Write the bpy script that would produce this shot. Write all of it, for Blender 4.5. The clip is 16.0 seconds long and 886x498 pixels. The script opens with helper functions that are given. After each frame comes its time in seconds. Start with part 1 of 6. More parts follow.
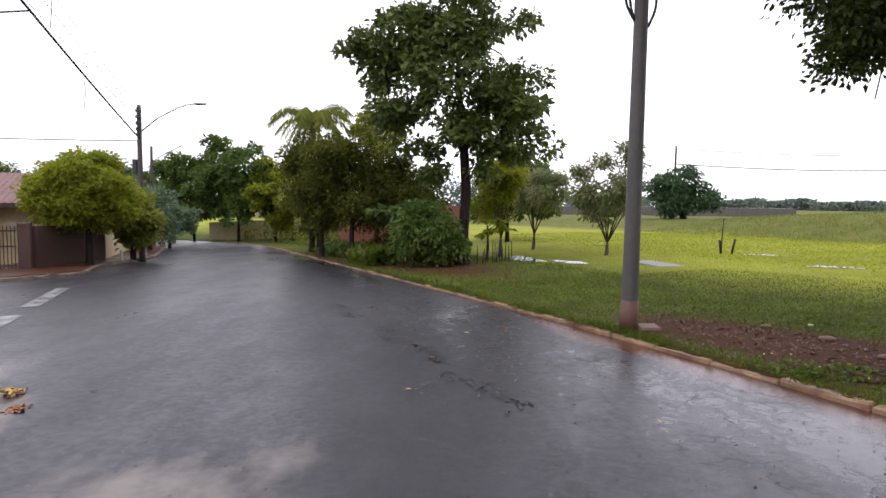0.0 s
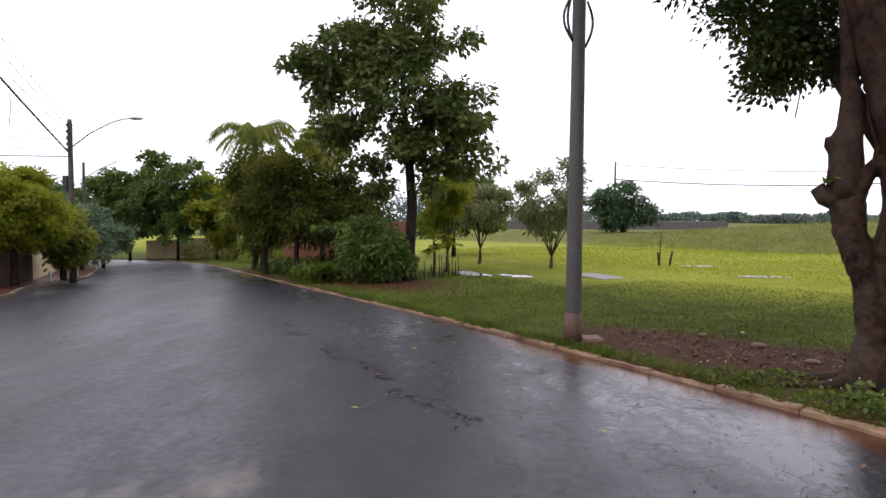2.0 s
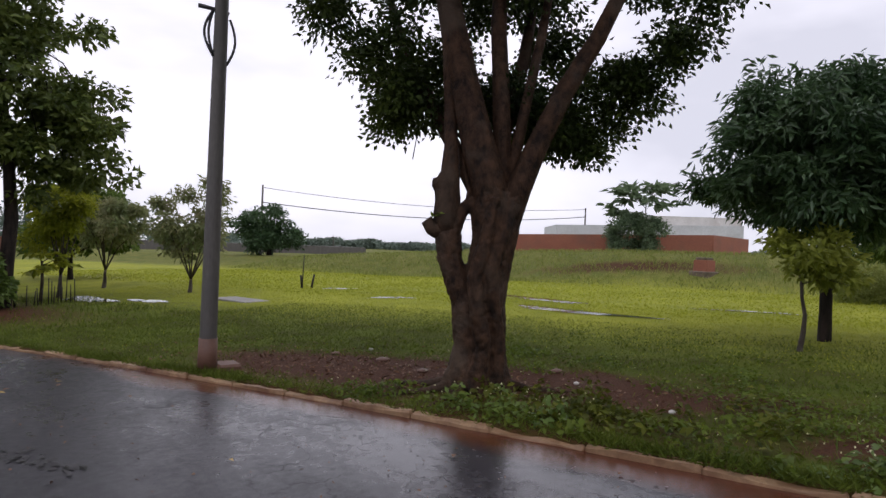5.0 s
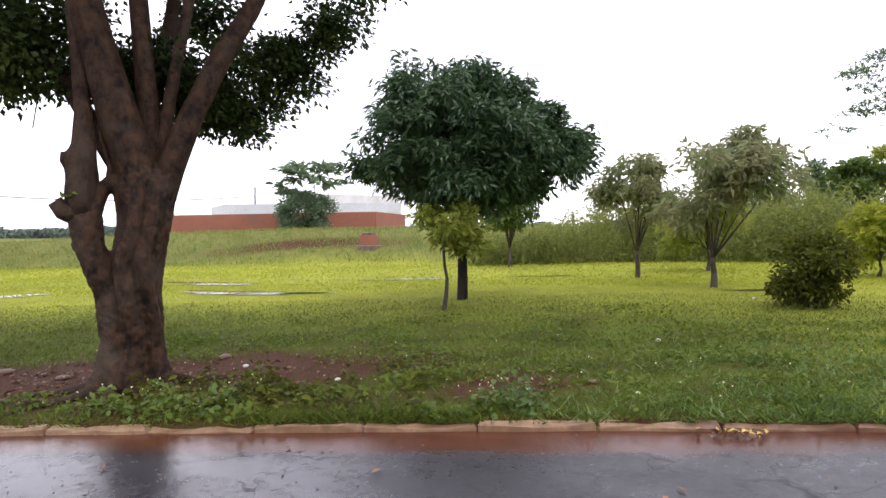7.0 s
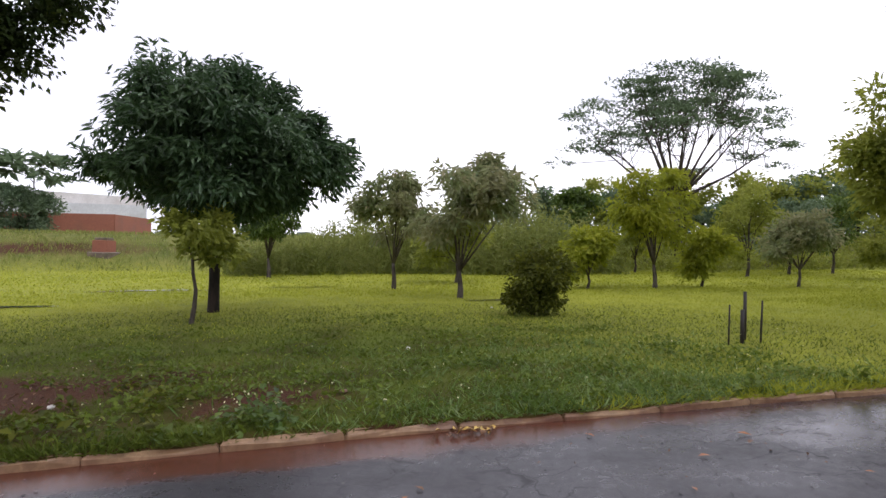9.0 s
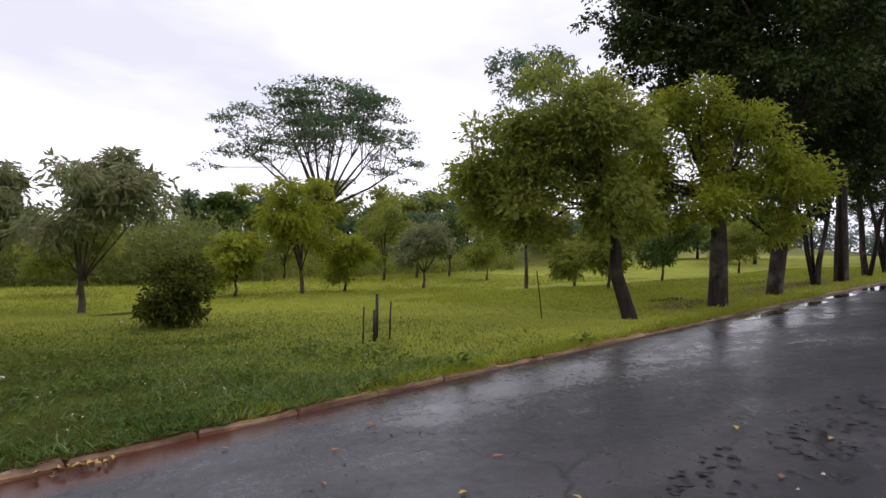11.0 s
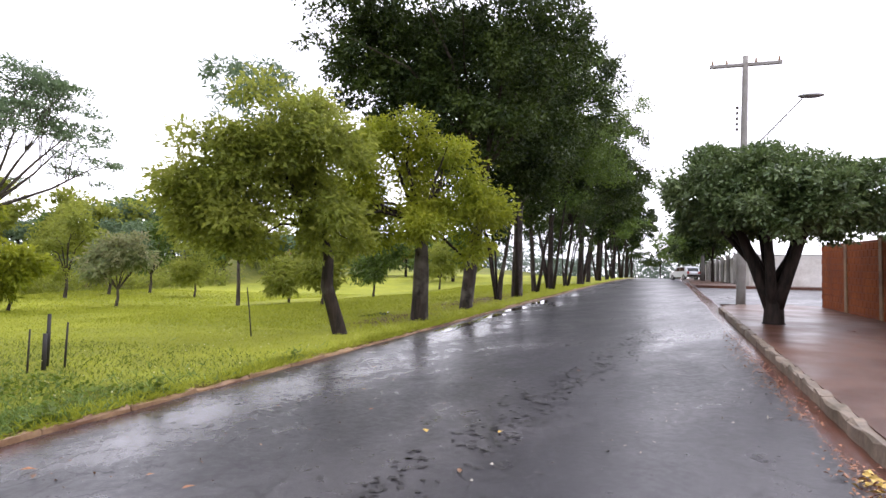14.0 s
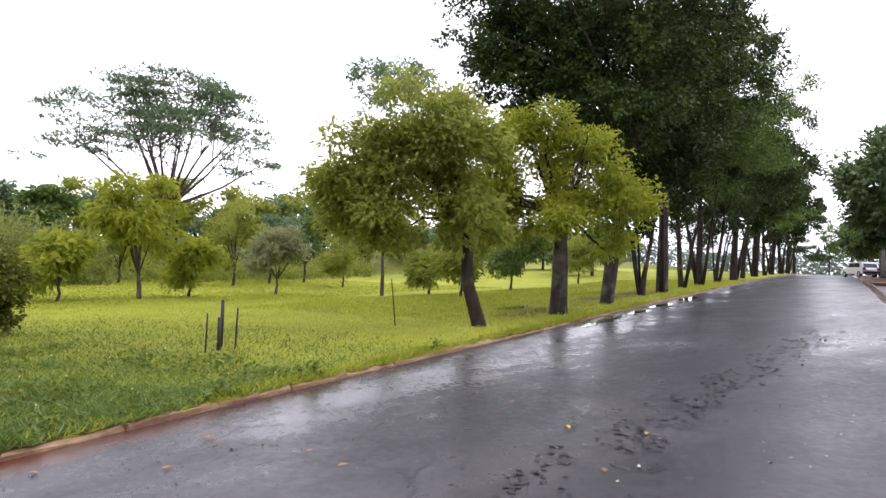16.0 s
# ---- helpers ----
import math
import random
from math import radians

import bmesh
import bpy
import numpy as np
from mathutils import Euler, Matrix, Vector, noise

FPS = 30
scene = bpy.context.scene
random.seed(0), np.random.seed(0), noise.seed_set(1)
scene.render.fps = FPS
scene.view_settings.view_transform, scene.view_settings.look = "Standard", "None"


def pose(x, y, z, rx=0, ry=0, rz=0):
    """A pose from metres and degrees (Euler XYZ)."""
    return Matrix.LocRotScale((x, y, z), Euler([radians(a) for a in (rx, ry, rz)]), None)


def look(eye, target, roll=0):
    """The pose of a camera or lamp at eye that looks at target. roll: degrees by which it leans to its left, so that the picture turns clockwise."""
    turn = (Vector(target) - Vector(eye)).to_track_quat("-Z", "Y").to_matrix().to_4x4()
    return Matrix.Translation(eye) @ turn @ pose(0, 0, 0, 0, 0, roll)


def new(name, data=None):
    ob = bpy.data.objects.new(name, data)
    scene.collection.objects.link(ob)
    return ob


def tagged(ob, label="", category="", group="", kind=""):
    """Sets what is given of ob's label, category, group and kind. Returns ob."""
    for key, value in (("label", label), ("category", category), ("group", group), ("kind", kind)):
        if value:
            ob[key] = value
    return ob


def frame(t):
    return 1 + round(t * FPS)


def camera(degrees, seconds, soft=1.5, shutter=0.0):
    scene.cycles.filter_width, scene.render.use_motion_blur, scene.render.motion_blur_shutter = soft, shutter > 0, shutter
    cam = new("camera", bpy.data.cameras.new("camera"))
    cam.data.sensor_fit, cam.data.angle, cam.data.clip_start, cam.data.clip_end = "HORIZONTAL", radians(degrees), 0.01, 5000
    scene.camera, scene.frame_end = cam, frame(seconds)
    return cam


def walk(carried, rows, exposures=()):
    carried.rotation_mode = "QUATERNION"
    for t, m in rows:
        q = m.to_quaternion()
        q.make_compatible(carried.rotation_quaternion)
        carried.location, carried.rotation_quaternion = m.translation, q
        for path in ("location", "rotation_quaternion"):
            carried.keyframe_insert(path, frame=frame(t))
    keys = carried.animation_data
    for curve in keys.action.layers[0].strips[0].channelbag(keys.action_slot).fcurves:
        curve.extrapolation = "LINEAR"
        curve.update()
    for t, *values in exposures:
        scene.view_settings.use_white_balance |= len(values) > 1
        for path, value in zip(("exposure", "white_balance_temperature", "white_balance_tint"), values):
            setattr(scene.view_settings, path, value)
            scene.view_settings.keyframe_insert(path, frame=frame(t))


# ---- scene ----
cam = camera(71.54, 16.0)
PATH = [
    (0.0, pose(-0.117, 0.156, 1.5, 85.377, -0.882, 1.473)),
    (0.5, pose(-0.135, 0.154, 1.5, 85.803, 0.782, 6.596)),
    (1.0, pose(-0.137, 0.154, 1.5, 85.217, 0.131, 7.303)),
    (1.5, pose(-0.119, 0.155, 1.5, 86.268, -0.241, 2.100)),
    (2.0, pose(-0.100, 0.155, 1.5, 86.881, -0.465, -3.485)),
    (2.5, pose(-0.077, 0.153, 1.5, 87.148, -0.304, -9.952)),
    (3.0, pose(-0.062, 0.149, 1.5, 87.396, -0.241, -14.556)),
    (3.5, pose(-0.044, 0.144, 1.5, 88.435, -1.172, -20.007)),
    (6.0, pose(0.038, 0.088, 1.5, 88.634, -1.291, -48.561)),
    (6.5, pose(0.056, 0.064, 1.5, 87.874, -0.382, -57.233)),
    (7.0, pose(0.070, 0.039, 1.5, 88.553, -0.097, -65.261)),
    (7.5, pose(0.076, 0.025, 1.5, 88.567, -1.191, -69.609)),
    (8.0, pose(0.082, 0.005, 1.5, 89.017, -1.674, -75.832)),
    (10.5, pose(0.078, -0.107, 1.5, 90.825, -1.336, -108.299)),
    (11.0, pose(0.063, -0.141, 1.5, 91.423, -1.281, -118.776)),
    (11.5, pose(0.049, -0.163, 1.5, 92.761, -1.111, -126.441)),
    (12.0, pose(0.036, -0.179, 1.5, 93.222, -0.629, -132.240)),
    (12.5, pose(0.021, -0.194, 1.5, 93.781, -0.788, -138.357)),
    (13.0, pose(0.015, -0.199, 1.5, 94.019, -1.170, -140.699)),
    (13.5, pose(0.008, -0.204, 1.5, 93.869, -1.542, -143.092)),
    (14.0, pose(0.004, -0.208, 1.5, 93.601, -1.538, -144.662)),
    (14.5, pose(0.005, -0.207, 1.5, 93.292, -2.216, -144.233)),
    (15.0, pose(0.007, -0.205, 1.5, 93.373, -1.914, -143.502)),
    (15.5, pose(0.020, -0.195, 1.5, 92.884, -2.092, -138.876)),
    (16.0, pose(0.037, -0.178, 1.5, 92.523, -2.337, -132.013)),
]
EXPOSURES = [(0.0, 0.26, 6200, 17), (1.5, 0.2, 6200, 17), (2.5, -0.12, 6200, 17), (3.5, -0.52, 6200, 17), (6.0, -0.1, 6200, 17), (6.5, 0.42, 6200, 17), (7.0, 0.64, 6200, 17), (8.0, 0.56, 6200, 17), (10.5, -0.46, 6200, 17), (11.0, -0.24, 6200, 17), (11.5, -0.04, 6200, 17), (12.0, 0.42, 6200, 17), (12.5, 0.56, 6200, 17), (13.5, 0.80, 6200, 17), (14.5, 0.90, 6200, 17), (16.0, 0.85, 6200, 17)]
walk(cam, PATH, EXPOSURES)
SKY_LIGHT = 1.5

# ---- light ----
world = bpy.data.worlds.new("overcast")
scene.world = world
world.use_nodes = True
wn, wl = world.node_tree.nodes, world.node_tree.links
wn.clear()
sky = wn.new("ShaderNodeTexSky")
sky.sky_type, sky.sun_disc = "NISHITA", False
sky.sun_elevation, sky.sun_rotation = radians(52), radians(200)
sky_bg, cloud_bg, sky_mix, sky_out = wn.new("ShaderNodeBackground"), wn.new("ShaderNodeBackground"), wn.new("ShaderNodeMixShader"), wn.new("ShaderNodeOutputWorld")
coord, cloud, ramp = wn.new("ShaderNodeTexCoord"), wn.new("ShaderNodeTexNoise"), wn.new("ShaderNodeValToRGB")
squash = wn.new("ShaderNodeMapping")
squash.inputs["Scale"].default_value = (1.0, 1.0, 3.0)
cloud.inputs["Scale"].default_value, cloud.inputs["Detail"].default_value, cloud.inputs["Roughness"].default_value = 1.7, 5.0, 0.5
ramp.color_ramp.elements[0].position, ramp.color_ramp.elements[0].color = 0.36, (0.70, 0.705, 0.75, 1)
ramp.color_ramp.elements[1].position, ramp.color_ramp.elements[1].color = 0.56, (1.0, 0.985, 1.02, 1)
wl.new(coord.outputs["Generated"], squash.inputs[0])
wl.new(squash.outputs[0], cloud.inputs["Vector"])
wl.new(cloud.outputs["Fac"], ramp.inputs[0])
wl.new(ramp.outputs[0], cloud_bg.inputs[0])
wl.new(sky.outputs[0], sky_bg.inputs[0])
sky_bg.inputs[1].default_value, cloud_bg.inputs[1].default_value = 0.1, SKY_LIGHT
sky_mix.inputs[0].default_value = 0.93
wl.new(sky_bg.outputs[0], sky_mix.inputs[1])
wl.new(cloud_bg.outputs[0], sky_mix.inputs[2])
wl.new(sky_mix.outputs[0], sky_out.inputs[0])
sun = new("sun", bpy.data.lights.new("sun", "SUN"))
sun.data.energy, sun.data.angle, sun.data.color = 0.8, radians(30), (1.0, 0.97, 0.93)
sun.matrix_world = look((0, 0, 60), (60 * math.sin(radians(200)) * -0.6, 60 * math.cos(radians(200)) * -0.6, 0))


# ---- plan of the street: s runs along the park kerb, w across it (park side positive) ----
SLOPE, UPHILL = 0.045, radians(-164.0)
KERB_S = np.arange(-420.0, 420.0, 0.5)


def smooth(a):
    a = np.clip(a, 0.0, 1.0)
    return a * a * (3.0 - 2.0 * a)


KERB_AZ = np.radians(15.2 + 9.3 * smooth((KERB_S + 7.0) / 21.0) + 40.0 * smooth((KERB_S - 38.0) / 30.0))
_i0 = int(np.argmin(abs(KERB_S)))
KERB_X = np.cumsum(-np.sin(KERB_AZ) * 0.5)
KERB_Y = np.cumsum(np.cos(KERB_AZ) * 0.5)
KERB_X += 4.37 - KERB_X[_i0]
KERB_Y += 1.95 - KERB_Y[_i0]


def plan(s, w):
    """Plan position of street coordinates."""
    i = np.clip((np.asarray(s, float) - KERB_S[0]) / 0.5, 0, len(KERB_S) - 1.001)
    k = i.astype(int)
    f = i - k
    x = KERB_X[k] * (1 - f) + KERB_X[k + 1] * f
    y = KERB_Y[k] * (1 - f) + KERB_Y[k + 1] * f
    a = KERB_AZ[k] * (1 - f) + KERB_AZ[k + 1] * f
    w = np.asarray(w, float)
    near = np.clip(w, -16.0, 30.0)
    a0 = radians(19.0)
    return x + np.cos(a) * near + np.cos(a0) * (w - near), y + np.sin(a) * near + np.sin(a0) * (w - near)


def across(x, y):
    """Street coordinates of a plan position."""
    k = int(np.argmin((KERB_X - x) ** 2 + (KERB_Y - y) ** 2))
    a = KERB_AZ[k]
    dx, dy = x - KERB_X[k], y - KERB_Y[k]
    return float(KERB_S[k] - dx * math.sin(a) + dy * math.cos(a)), float(dx * math.cos(a) + dy * math.sin(a))


def road_z(x, y):
    q = -np.sin(UPHILL) * x + np.cos(UPHILL) * y
    return SLOPE * 130.0 * np.tanh(q / 130.0)


def park_z(x, y, w, s):
    z = road_z(x, y) * (1.0 - 0.5 * smooth(w / 16.0) * smooth((s + 70.0) / 45.0)) + 0.07
    z = z + (1.0 + 1.0 * smooth((44.0 - s) / 24.0)) * smooth((w - 30.0 + 1.5 * np.sin(s * 0.21)) / 9.0)
    return z + 0.05 * np.sin(x * 0.45 + 1.0) * np.sin(y * 0.38) * smooth(w / 5.0)


def ground_z(x, y):
    s, w = across(x, y)
    return float(park_z(x, y, w, s)) if w > 0 else float(road_z(x, y))


# ---- materials ----
def nodes_of(name):
    m = bpy.data.materials.new(name)
    m.use_nodes = True
    n, l = m.node_tree.nodes, m.node_tree.links
    return m, n, l, n["Principled BSDF"]


def noise_tex(n, l, scale, detail=4.0, stretch=None, coords=None, rough=0.55):
    t = n.new("ShaderNodeTexNoise")
    t.inputs["Scale"].default_value, t.inputs["Detail"].default_value, t.inputs["Roughness"].default_value = scale, detail, rough
    if coords is None:
        coords = n.new("ShaderNodeNewGeometry").outputs["Position"]
    if stretch:
        mp = n.new("ShaderNodeMapping")
        mp.inputs["Scale"].default_value = stretch[:3]
        mp.inputs["Rotation"].default_value = (0, 0, radians(stretch[3]) if len(stretch) > 3 else 0)
        l.new(coords, mp.inputs[0])
        coords = mp.outputs[0]
    l.new(coords, t.inputs["Vector"])
    return t.outputs["Fac"]


def ramp_of(n, l, fac, stops, as_value=False):
    r = n.new("ShaderNodeValToRGB")
    e = r.color_ramp.elements
    while len(e) < len(stops):
        e.new(0.5)
    for k, (at, c) in enumerate(stops):
        e[k].position = at
        e[k].color = (c, c, c, 1) if isinstance(c, (int, float)) else (*c, 1)
    l.new(fac, r.inputs[0])
    return r.outputs[0]


def mix_of(n, l, fac, a, b, blend="MIX"):
    m = n.new("ShaderNodeMix")
    m.data_type, m.blend_type = "RGBA", blend
    for sock, v in ((m.inputs[0], fac), (m.inputs[6], a), (m.inputs[7], b)):
        if isinstance(v, (int, float)):
            sock.default_value = v
        elif isinstance(v, tuple):
            sock.default_value = (*v, 1)
        else:
            l.new(v, sock)
    return m.outputs[2]


def bump_of(n, l, height, strength, distance, bsdf):
    b = n.new("ShaderNodeBump")
    b.inputs["Strength"].default_value, b.inputs["Distance"].default_value = strength, distance
    l.new(height, b.inputs["Height"])
    l.new(b.outputs[0], bsdf.inputs["Normal"])


def surface(name, dark, light, rough=0.7, coarse=1.3, fine=18.0, bump=0.4, depth=0.01, stain=None, stain_at=(0.52, 0.7), stretch=None, metal=0.0, local=False, spec=0.5):
    """A weathered surface: two scales of variation, fine relief and, where given, stains."""
    m, n, l, b = nodes_of(name)
    co = n.new("ShaderNodeTexCoord").outputs["Object"] if local else None
    big = noise_tex(n, l, coarse, 4, stretch, co)
    small = noise_tex(n, l, fine, 6, stretch, co)
    col = mix_of(n, l, ramp_of(n, l, big, [(0.3, 0.0), (0.7, 1.0)]), dark, light)
    col = mix_of(n, l, ramp_of(n, l, small, [(0.3, 0.55), (0.7, 1.0)]), tuple(0.55 * c for c in dark), col)
    if stain:
        col = mix_of(n, l, ramp_of(n, l, noise_tex(n, l, coarse * 0.6, 5, None, co, 0.65), [(stain_at[0], 0.0), (stain_at[1], 0.85)]), col, stain)
    l.new(col, b.inputs["Base Color"])
    l.new(ramp_of(n, l, big, [(0.3, max(0.03, rough - 0.15)), (0.7, min(1, rough + 0.1))]), b.inputs["Roughness"])
    b.inputs["Metallic"].default_value = metal
    b.inputs["Specular IOR Level"].default_value = spec
    bump_of(n, l, small, bump, depth, b)
    return m


def leaf_material(name, deep, mid, young, wet=0.42, young_share=0.18, glow=0.3, gloss=0.3):
    """Leaves: each its own tint, patches of younger growth that also stand in for lit clumps, light shining through."""
    m, n, l, b = nodes_of(name)
    isl = n.new("ShaderNodeNewGeometry").outputs["Random Per Island"]
    patch = noise_tex(n, l, 0.9, 3)
    col = ramp_of(n, l, isl, [(0.0, deep), (0.45, mid), (1.0 - young_share, mid), (1.0, young)])
    col = mix_of(n, l, ramp_of(n, l, patch, [(0.42, 0.0), (0.72, 0.7)]), col, young)
    l.new(col, b.inputs["Base Color"])
    b.inputs["Roughness"].default_value = wet
    b.inputs["Specular IOR Level"].default_value = gloss
    t, mx = n.new("ShaderNodeBsdfTranslucent"), n.new("ShaderNodeMixShader")
    l.new(mix_of(n, l, 0.5, col, young), t.inputs[0])
    mx.inputs[0].default_value = glow
    l.new(b.outputs[0], mx.inputs[1])
    l.new(t.outputs[0], mx.inputs[2])
    l.new(mx.outputs[0], n["Material Output"].inputs[0])
    return m


def bark_material(name, dark, light, moss=None, grain=0.22):
    m, n, l, b = nodes_of(name)
    ridge = noise_tex(n, l, 9.0, 6, (1.0, 1.0, grain), None, 0.65)
    big = noise_tex(n, l, 1.6, 4)
    col = mix_of(n, l, ramp_of(n, l, ridge, [(0.35, 0.0), (0.65, 1.0)]), dark, light)
    if moss:
        col = mix_of(n, l, ramp_of(n, l, big, [(0.5, 0.0), (0.66, 0.75)]), col, moss)
    l.new(col, b.inputs["Base Color"])
    b.inputs["Roughness"].default_value = 0.75
    b.inputs["Specular IOR Level"].default_value = 0.2
    bump_of(n, l, mix_of(n, l, 0.5, ridge, noise_tex(n, l, 3.5, 5, (1.0, 1.0, 0.7), None, 0.6)), 1.0, 0.07, b)
    return m


def asphalt_material():
    """Worn wet asphalt: grey worn lanes, dark damp streaks, a film of water in the hollows."""
    m, n, l, b = nodes_of("wet_asphalt")
    grain = noise_tex(n, l, 70.0, 3)
    worn = noise_tex(n, l, 0.55, 6, (1.0, 0.28, 1.0, -18), None, 0.62)
    spots = noise_tex(n, l, 2.3, 5, (1.0, 0.5, 1.0, -18), None, 0.6)
    col = ramp_of(n, l, worn, [(0.32, (0.012, 0.011, 0.015)), (0.52, (0.034, 0.032, 0.037)), (0.70, (0.085, 0.080, 0.086))])
    col = mix_of(n, l, ramp_of(n, l, spots, [(0.32, 0.7), (0.44, 0.0)]), col, (0.012, 0.011, 0.012))
    col = mix_of(n, l, ramp_of(n, l, grain, [(0.35, 0.45), (0.65, 0.0)]), col, (0.012, 0.012, 0.014))
    vor = n.new("ShaderNodeTexVoronoi")
    vor.feature = "DISTANCE_TO_EDGE"
    vor.inputs["Scale"].default_value = 0.55
    warp = n.new("ShaderNodeVectorMath")
    warp.operation = "MULTIPLY_ADD"
    jit = n.new("ShaderNodeTexNoise")
    jit.inputs["Scale"].default_value, jit.inputs["Detail"].default_value = 1.6, 5.0
    l.new(n.new("ShaderNodeNewGeometry").outputs["Position"], jit.inputs["Vector"])
    l.new(jit.outputs["Color"], warp.inputs[0])
    warp.inputs[1].default_value = (1.1, 1.1, 0)
    l.new(n.new("ShaderNodeNewGeometry").outputs["Position"], warp.inputs[2])
    l.new(warp.outputs[0], vor.inputs["Vector"])
    crack = ramp_of(n, l, vor.outputs["Distance"], [(0.0, 1.0), (0.008, 0.85), (0.02, 0.0)])
    crack = mix_of(n, l, ramp_of(n, l, worn, [(0.45, 0.0), (0.6, 0.8)]), (0, 0, 0), crack)
    col = mix_of(n, l, crack, col, (0.008, 0.008, 0.009))
    wet = n.new("ShaderNodeAttribute")
    wet.attribute_name = "wet"
    craze = n.new("ShaderNodeTexVoronoi")
    craze.feature = "DISTANCE_TO_EDGE"
    craze.inputs["Scale"].default_value = 1.9
    l.new(warp.outputs[0], craze.inputs["Vector"])
    fine_crack = ramp_of(n, l, craze.outputs["Distance"], [(0.0, 1.0), (0.006, 0.8), (0.018, 0.0)])
    fine_crack = mix_of(n, l, mix_of(n, l, 1.0, ramp_of(n, l, wet.outputs["Fac"], [(0.12, 0.0), (0.4, 0.8)]), ramp_of(n, l, noise_tex(n, l, 0.8, 3), [(0.42, 0.0), (0.58, 1.0)]), "MULTIPLY"), (0, 0, 0), fine_crack)
    col = mix_of(n, l, fine_crack, col, (0.007, 0.007, 0.008))
    flecks = noise_tex(n, l, 13.0, 3, None, None, 0.6)
    col = mix_of(n, l, ramp_of(n, l, flecks, [(0.66, 0.0), (0.72, 0.5)]), col, (0.15, 0.14, 0.135))
    col = mix_of(n, l, ramp_of(n, l, flecks, [(0.29, 0.8), (0.34, 0.0)]), col, (0.008, 0.008, 0.008))
    sand = n.new("ShaderNodeAttribute")
    sand.attribute_name = "sand"
    col = mix_of(n, l, ramp_of(n, l, mix_of(n, l, 0.55, sand.outputs["Fac"], spots), [(0.5, 0.0), (0.66, 0.6)]), col, (0.24, 0.205, 0.165))
    mud = n.new("ShaderNodeAttribute")
    mud.attribute_name = "mud"
    wet_mud = ramp_of(n, l, mix_of(n, l, 0.4, mud.outputs["Fac"], spots), [(0.36, 0.0), (0.62, 0.9)])
    col = mix_of(n, l, wet_mud, col, (0.090, 0.026, 0.012))
    l.new(col, b.inputs["Base Color"])
    b.inputs["Specular IOR Level"].default_value = 0.42
    add = n.new("ShaderNodeMath")
    add.operation = "MULTIPLY_ADD"
    l.new(wet.outputs["Fac"], add.inputs[0])
    add.inputs[1].default_value = 0.13
    patchy = noise_tex(n, l, 5.5, 5, (1.0, 0.6, 1.0, -18), None, 0.65)
    l.new(mix_of(n, l, 0.2, mix_of(n, l, 0.35, worn, spots), patchy), add.inputs[2])
    film = add.outputs[0]
    r = ramp_of(n, l, film, [(0.36, 0.48), (0.5, 0.38), (0.58, 0.29), (0.70, 0.13)])
    r = mix_of(n, l, fine_crack, r, (0.6, 0.6, 0.6))
    r = mix_of(n, l, 0.12, r, ramp_of(n, l, flecks, [(0.35, 0.0), (0.65, 1.0)]))
    l.new(mix_of(n, l, wet_mud, r, (0.13, 0.13, 0.13)), b.inputs["Roughness"])
    h = mix_of(n, l, 0.35, grain, noise_tex(n, l, 260.0, 2))
    bp = n.new("ShaderNodeBump")
    bp.inputs["Distance"].default_value = 0.004
    l.new(ramp_of(n, l, film, [(0.42, 0.7), (0.62, 0.35), (0.72, 0.15)]), bp.inputs["Strength"])
    h = mix_of(n, l, fine_crack, h, (0, 0, 0))
    l.new(h, bp.inputs["Height"])
    l.new(bp.outputs[0], b.inputs["Normal"])
    return m


def turf_material():
    m, n, l, b = nodes_of("wet_turf")
    big = noise_tex(n, l, 0.16, 4)
    mid = noise_tex(n, l, 1.1, 5)
    fine = noise_tex(n, l, 22.0, 5, None, None, 0.7)
    dirt = n.new("ShaderNodeAttribute")
    dirt.attribute_name = "dirt"
    rank = n.new("ShaderNodeAttribute")
    rank.attribute_name = "rank"
    col = mix_of(n, l, ramp_of(n, l, mix_of(n, l, 0.5, big, mid), [(0.38, 0.0), (0.62, 1.0)]), (0.21, 0.235, 0.033), (0.33, 0.345, 0.04))
    # verge: darker, weedier turf with the old tree's shade painted in
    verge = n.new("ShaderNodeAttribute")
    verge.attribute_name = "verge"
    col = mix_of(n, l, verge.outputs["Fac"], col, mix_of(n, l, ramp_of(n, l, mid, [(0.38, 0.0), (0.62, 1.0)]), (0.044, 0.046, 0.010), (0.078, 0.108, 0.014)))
    col = mix_of(n, l, rank.outputs["Fac"], col, mix_of(n, l, ramp_of(n, l, mid, [(0.35, 0.0), (0.65, 1.0)]), (0.085, 0.105, 0.028), (0.15, 0.145, 0.045)))
    col = mix_of(n, l, ramp_of(n, l, fine, [(0.3, 0.3), (0.62, 0.0)]), col, (0.10, 0.12, 0.018))
    bare = ramp_of(n, l, mix_of(n, l, 0.55, dirt.outputs["Fac"], mix_of(n, l, 0.5, mid, noise_tex(n, l, 4.5, 5, None, None, 0.65))), [(0.36, 0.0), (0.54, 1.0)])
    soil = mix_of(n, l, ramp_of(n, l, fine, [(0.3, 0.0), (0.7, 1.0)]), (0.038, 0.015, 0.008), (0.100, 0.044, 0.023))
    col = mix_of(n, l, bare, col, soil)
    l.new(col, b.inputs["Base Color"])
    l.new(mix_of(n, l, bare, (0.85, 0.85, 0.85), (0.78, 0.78, 0.78)), b.inputs["Roughness"])
    b.inputs["Specular IOR Level"].default_value = 0.08
    bump_of(n, l, fine, 0.8, 0.05, b)
    return m


